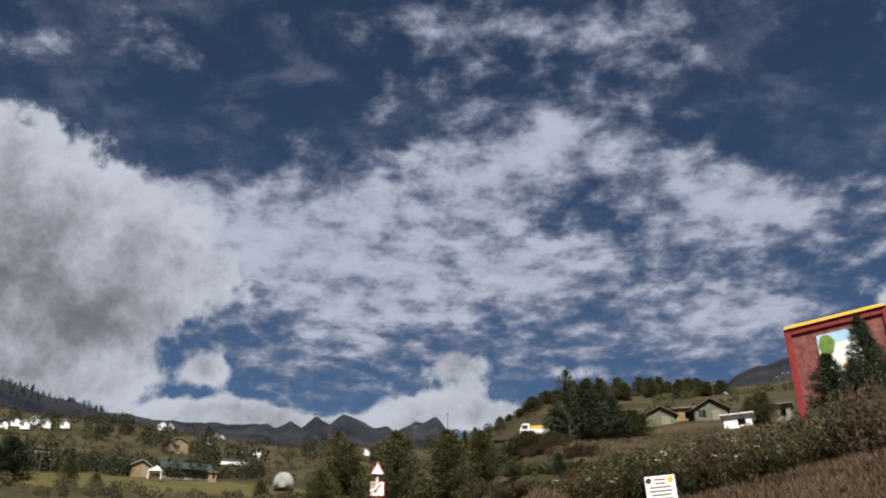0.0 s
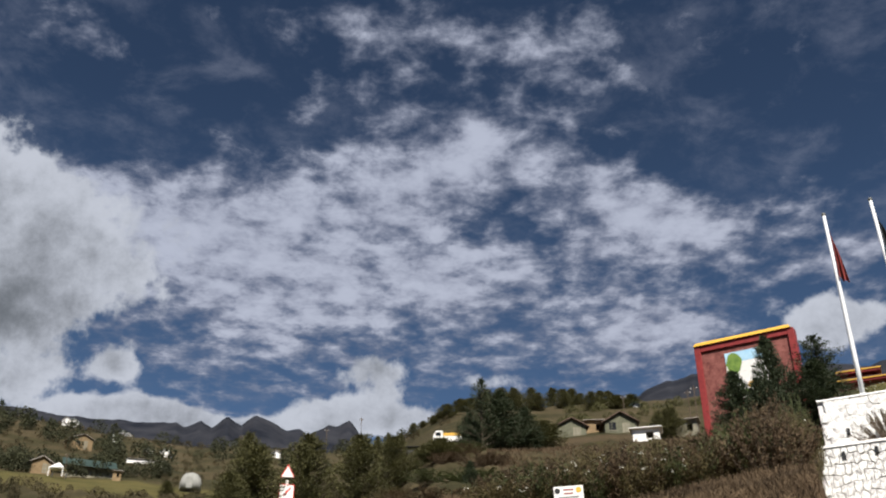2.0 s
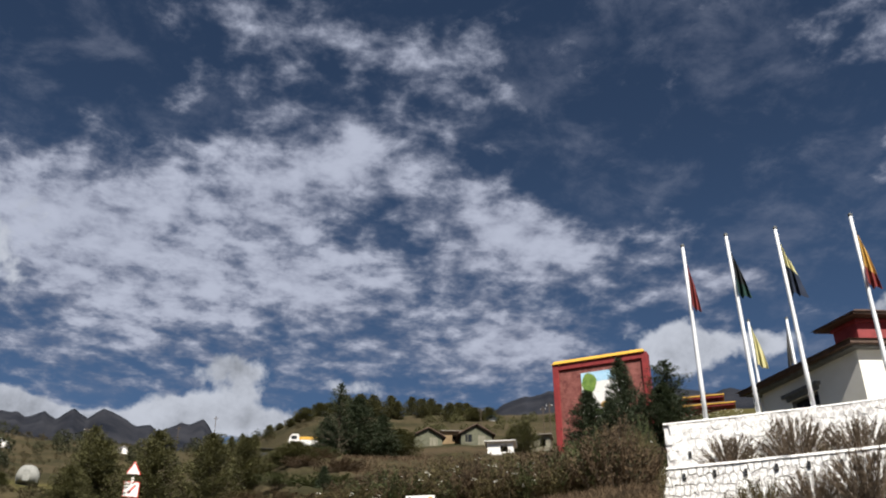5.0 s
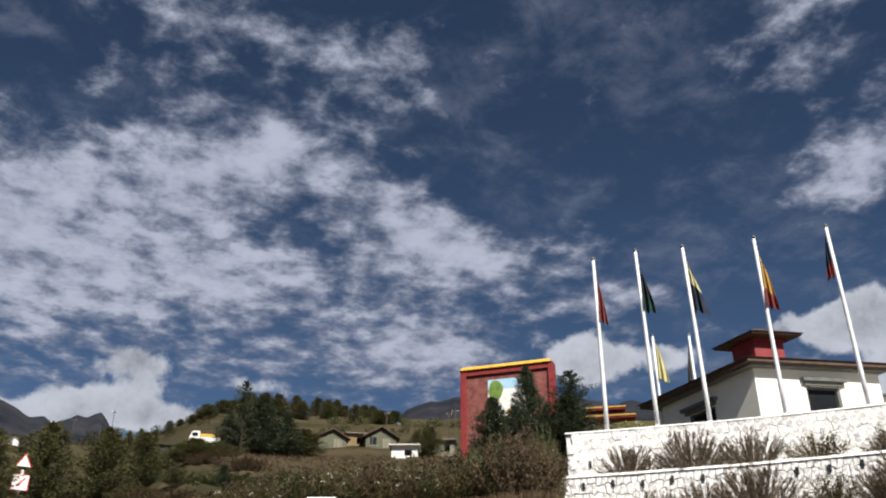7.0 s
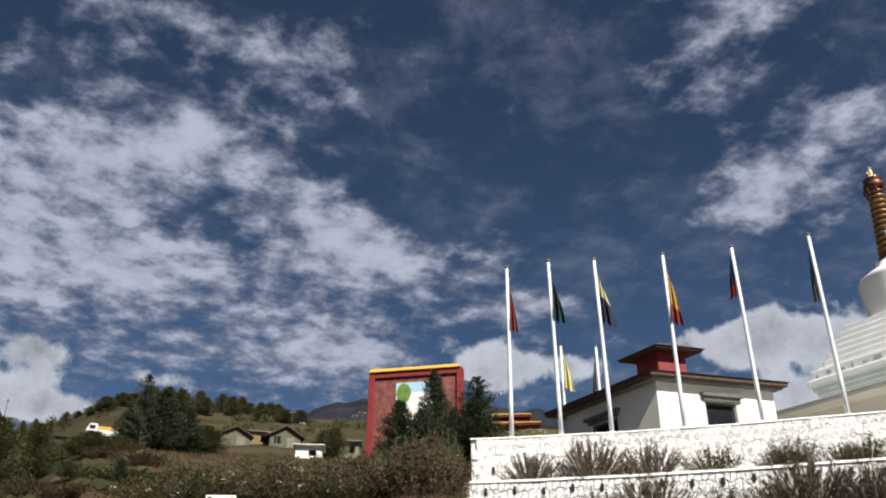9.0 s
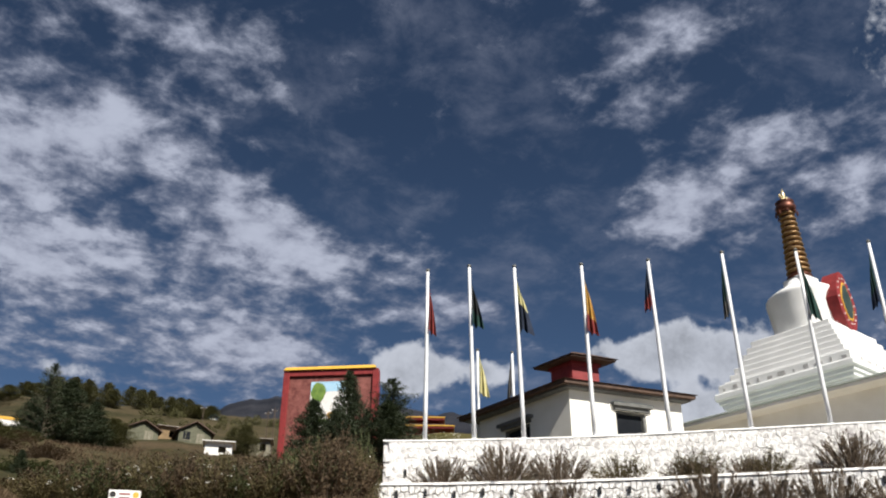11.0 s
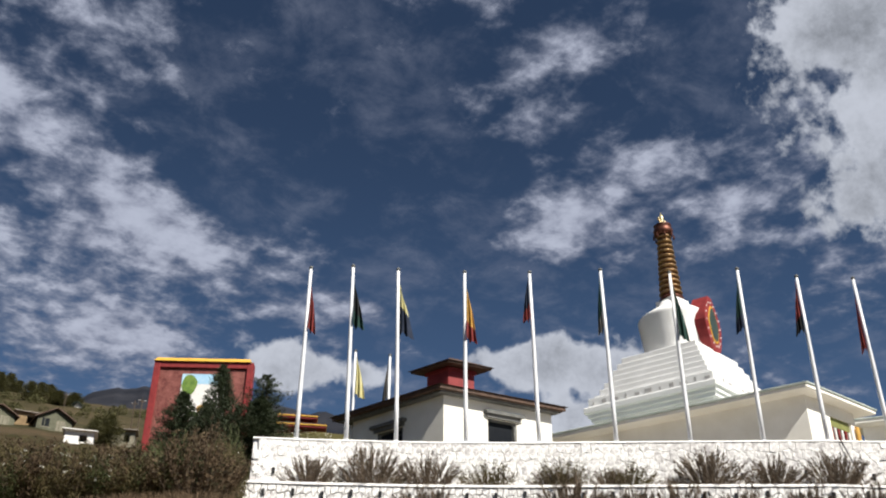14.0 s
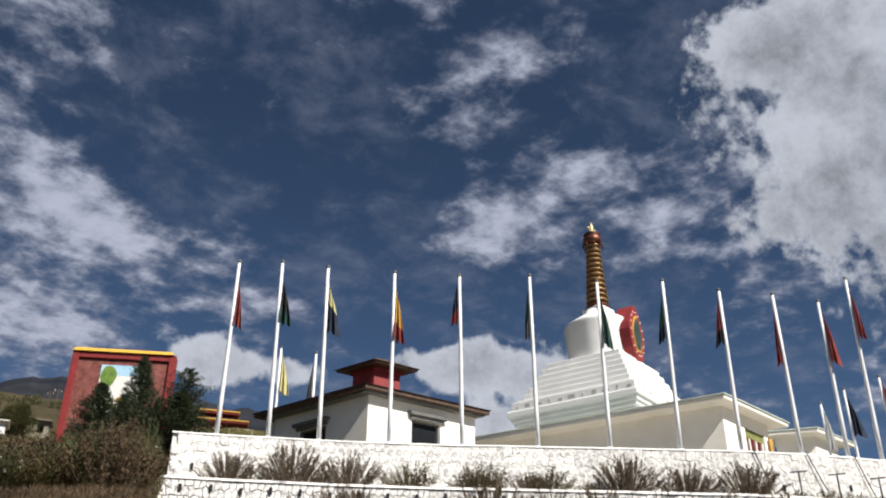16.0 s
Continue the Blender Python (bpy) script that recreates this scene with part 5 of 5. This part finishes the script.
leaves("white_blossoms", np.concatenate([p, p2]), rs.normal(size=(280, 3)), np.full(280, 0.055), np.full(280, 0.045), PETAL, 304, None, "small white wild flowers among the hedge", "stuff")["category"] = "flowers"


def far_woods(name, n, a0, a1, d0, d1, size, mat, label, seed, spiky=False, keep=None, gaps=-0.12):
    a, d, p = scatter(n, a0, a1, d0, d1)
    ok = np.array([noise.noise(Vector((x * 0.03, y * 0.03, seed))) for x, y, _ in p]) > gaps
    if keep is not None:
        ok &= keep(a, d)
    p, d = p[ok], d[ok]
    m = 320
    hh = size * (0.6 + 0.8 * rs.rand(len(p)))
    q = rs.normal(size=(len(p), m, 3))
    q /= np.linalg.norm(q, axis=2, keepdims=True)
    q *= (0.35 + 0.65 * rs.rand(len(p), m, 1) ** 0.5)
    if spiky:
        t = rs.rand(len(p), m, 1)
        q = np.concatenate([q[:, :, :2] * 0.32 * (1 - t), t * 1.6 - 0.4], 2)
    else:
        q *= np.array([0.75, 0.75, 0.8]) * (0.75 + 0.5 * rs.rand(len(p), 1, 3))
    c = p[:, None, :] + q * hh[:, None, None] + np.array([0, 0, 1.0]) * 0.55 * hh[:, None, None]
    c = c.reshape(-1, 3)
    k = len(c)
    ln = np.repeat(hh, m) * 0.17 * (0.6 + 0.8 * rs.rand(k))
    leaves(name, c, rs.normal(size=(k, 3)) + [0, 0, 0.5], ln, ln * 0.6, mat, seed, None, label, "stuff")["category"] = "trees"


def off_field(a, d):
    return ~((d > 84) & (d < 128) & (a < -2))


far_woods("hillside_scrub", 250, -32, 3, 150, 330, 2.5, SCRUB, "dark green scrub and trees on the village hillside", 311, keep=off_field, gaps=0.08)
far_woods("brown_scrub", 1150, -32, 6, 128, 330, 0.6, BROWN_SCRUB, "brown green bushes on the village hillside", 312, keep=off_field, gaps=-0.3)
far_woods("near_scrub", 90, -34, -8.5, 40, 72, 0.5, BROWN_SCRUB, "low brown bushes before the field", 313)
far_woods("field_edge_scrub", 130, -34, -8, 127, 145, 1.5, SCRUB, "dark bushes along the field's upper edge", 316)
far_woods("slope_scrub", 60, 9, 24, 100, 140, 1.0, PINE, "green bushes behind the timber houses", 314)
far_woods("shoulder_woods", 900, -36, -17, 500, 760, 1.9, SPRUCE, "dark conifer wood on the valley shoulder", 315, True)

def coping(name, front, back, z0, z1, a0, label):
    ob = wall_strip(name, a0, 79, front, back, z0, z1, WHITEWASH, label)
    return tagged(ob, "", "coping")


coping("trim_upper", -0.028, 0.36, WALL_Z - 0.02, WALL_Z + 0.03, 27.7, "whitewashed coping along the upper wall")
coping("trim_lower", -0.972, -0.56, LEDGE_Z - 0.03, LEDGE_Z + 0.04, 27.1, "whitewashed coping along the planted ledge")
lay_stones(upper_wall, -0.0, 7.7, 9.08, 27.8, 70.5, 6, 86, 8, 52, 0.965)
lay_stones(lower_wall, -0.93, 6.3, 7.72, 27.2, 70.5, 7, 104, 9, 42, 0.89)


def standpipe(a):
    d = float(wall_dist(a)) - 0.8
    ob = thing("standpipe", Matrix.Translation(polar(a, d, LEDGE_Z + 0.04)) @ pose(0, 0, 0, 0, 0, -a), "thin dark T shaped pipe on the ledge", "pipe", "pipes on the ledge")
    part("riser", lathe(bmesh.new(), [(0.02, 0), (0.02, 0.62)], 8), BLACK, ob)
    part("crossbar", lathe(bmesh.new(), [(0.018, -0.2), (0.018, 0.2)], 8, Matrix.Translation((0, 0, 0.63)) @ pose(0, 0, 0, 0, 90)), TENT, ob)


for a in (65.0, 67.0, 69.1):
    standpipe(a)


# a thin black line slanting from the upper wall's top to the ledge
def cable(a0, a1):
    p, q = polar(a0, float(wall_dist(a0)) - 0.06, WALL_Z + 0.05), polar(a1, float(wall_dist(a1)) - 0.12, LEDGE_Z + 0.05)
    pts = [p, p.lerp(q, 0.35) + Vector((0, 0, -0.03)), p.lerp(q, 0.7) + Vector((0, 0, -0.03)), q]
    tagged(part("cable", branch_tubes(bmesh.new(), [(pts, 0.014, 0.014)], 6), BLACK), "thin black line slanting down the wall", "cable", "cables on the wall")


for a0, a1 in ((62.75, 63.75), (65.6, 66.7), (68.1, 69.0)):
    cable(a0, a1)
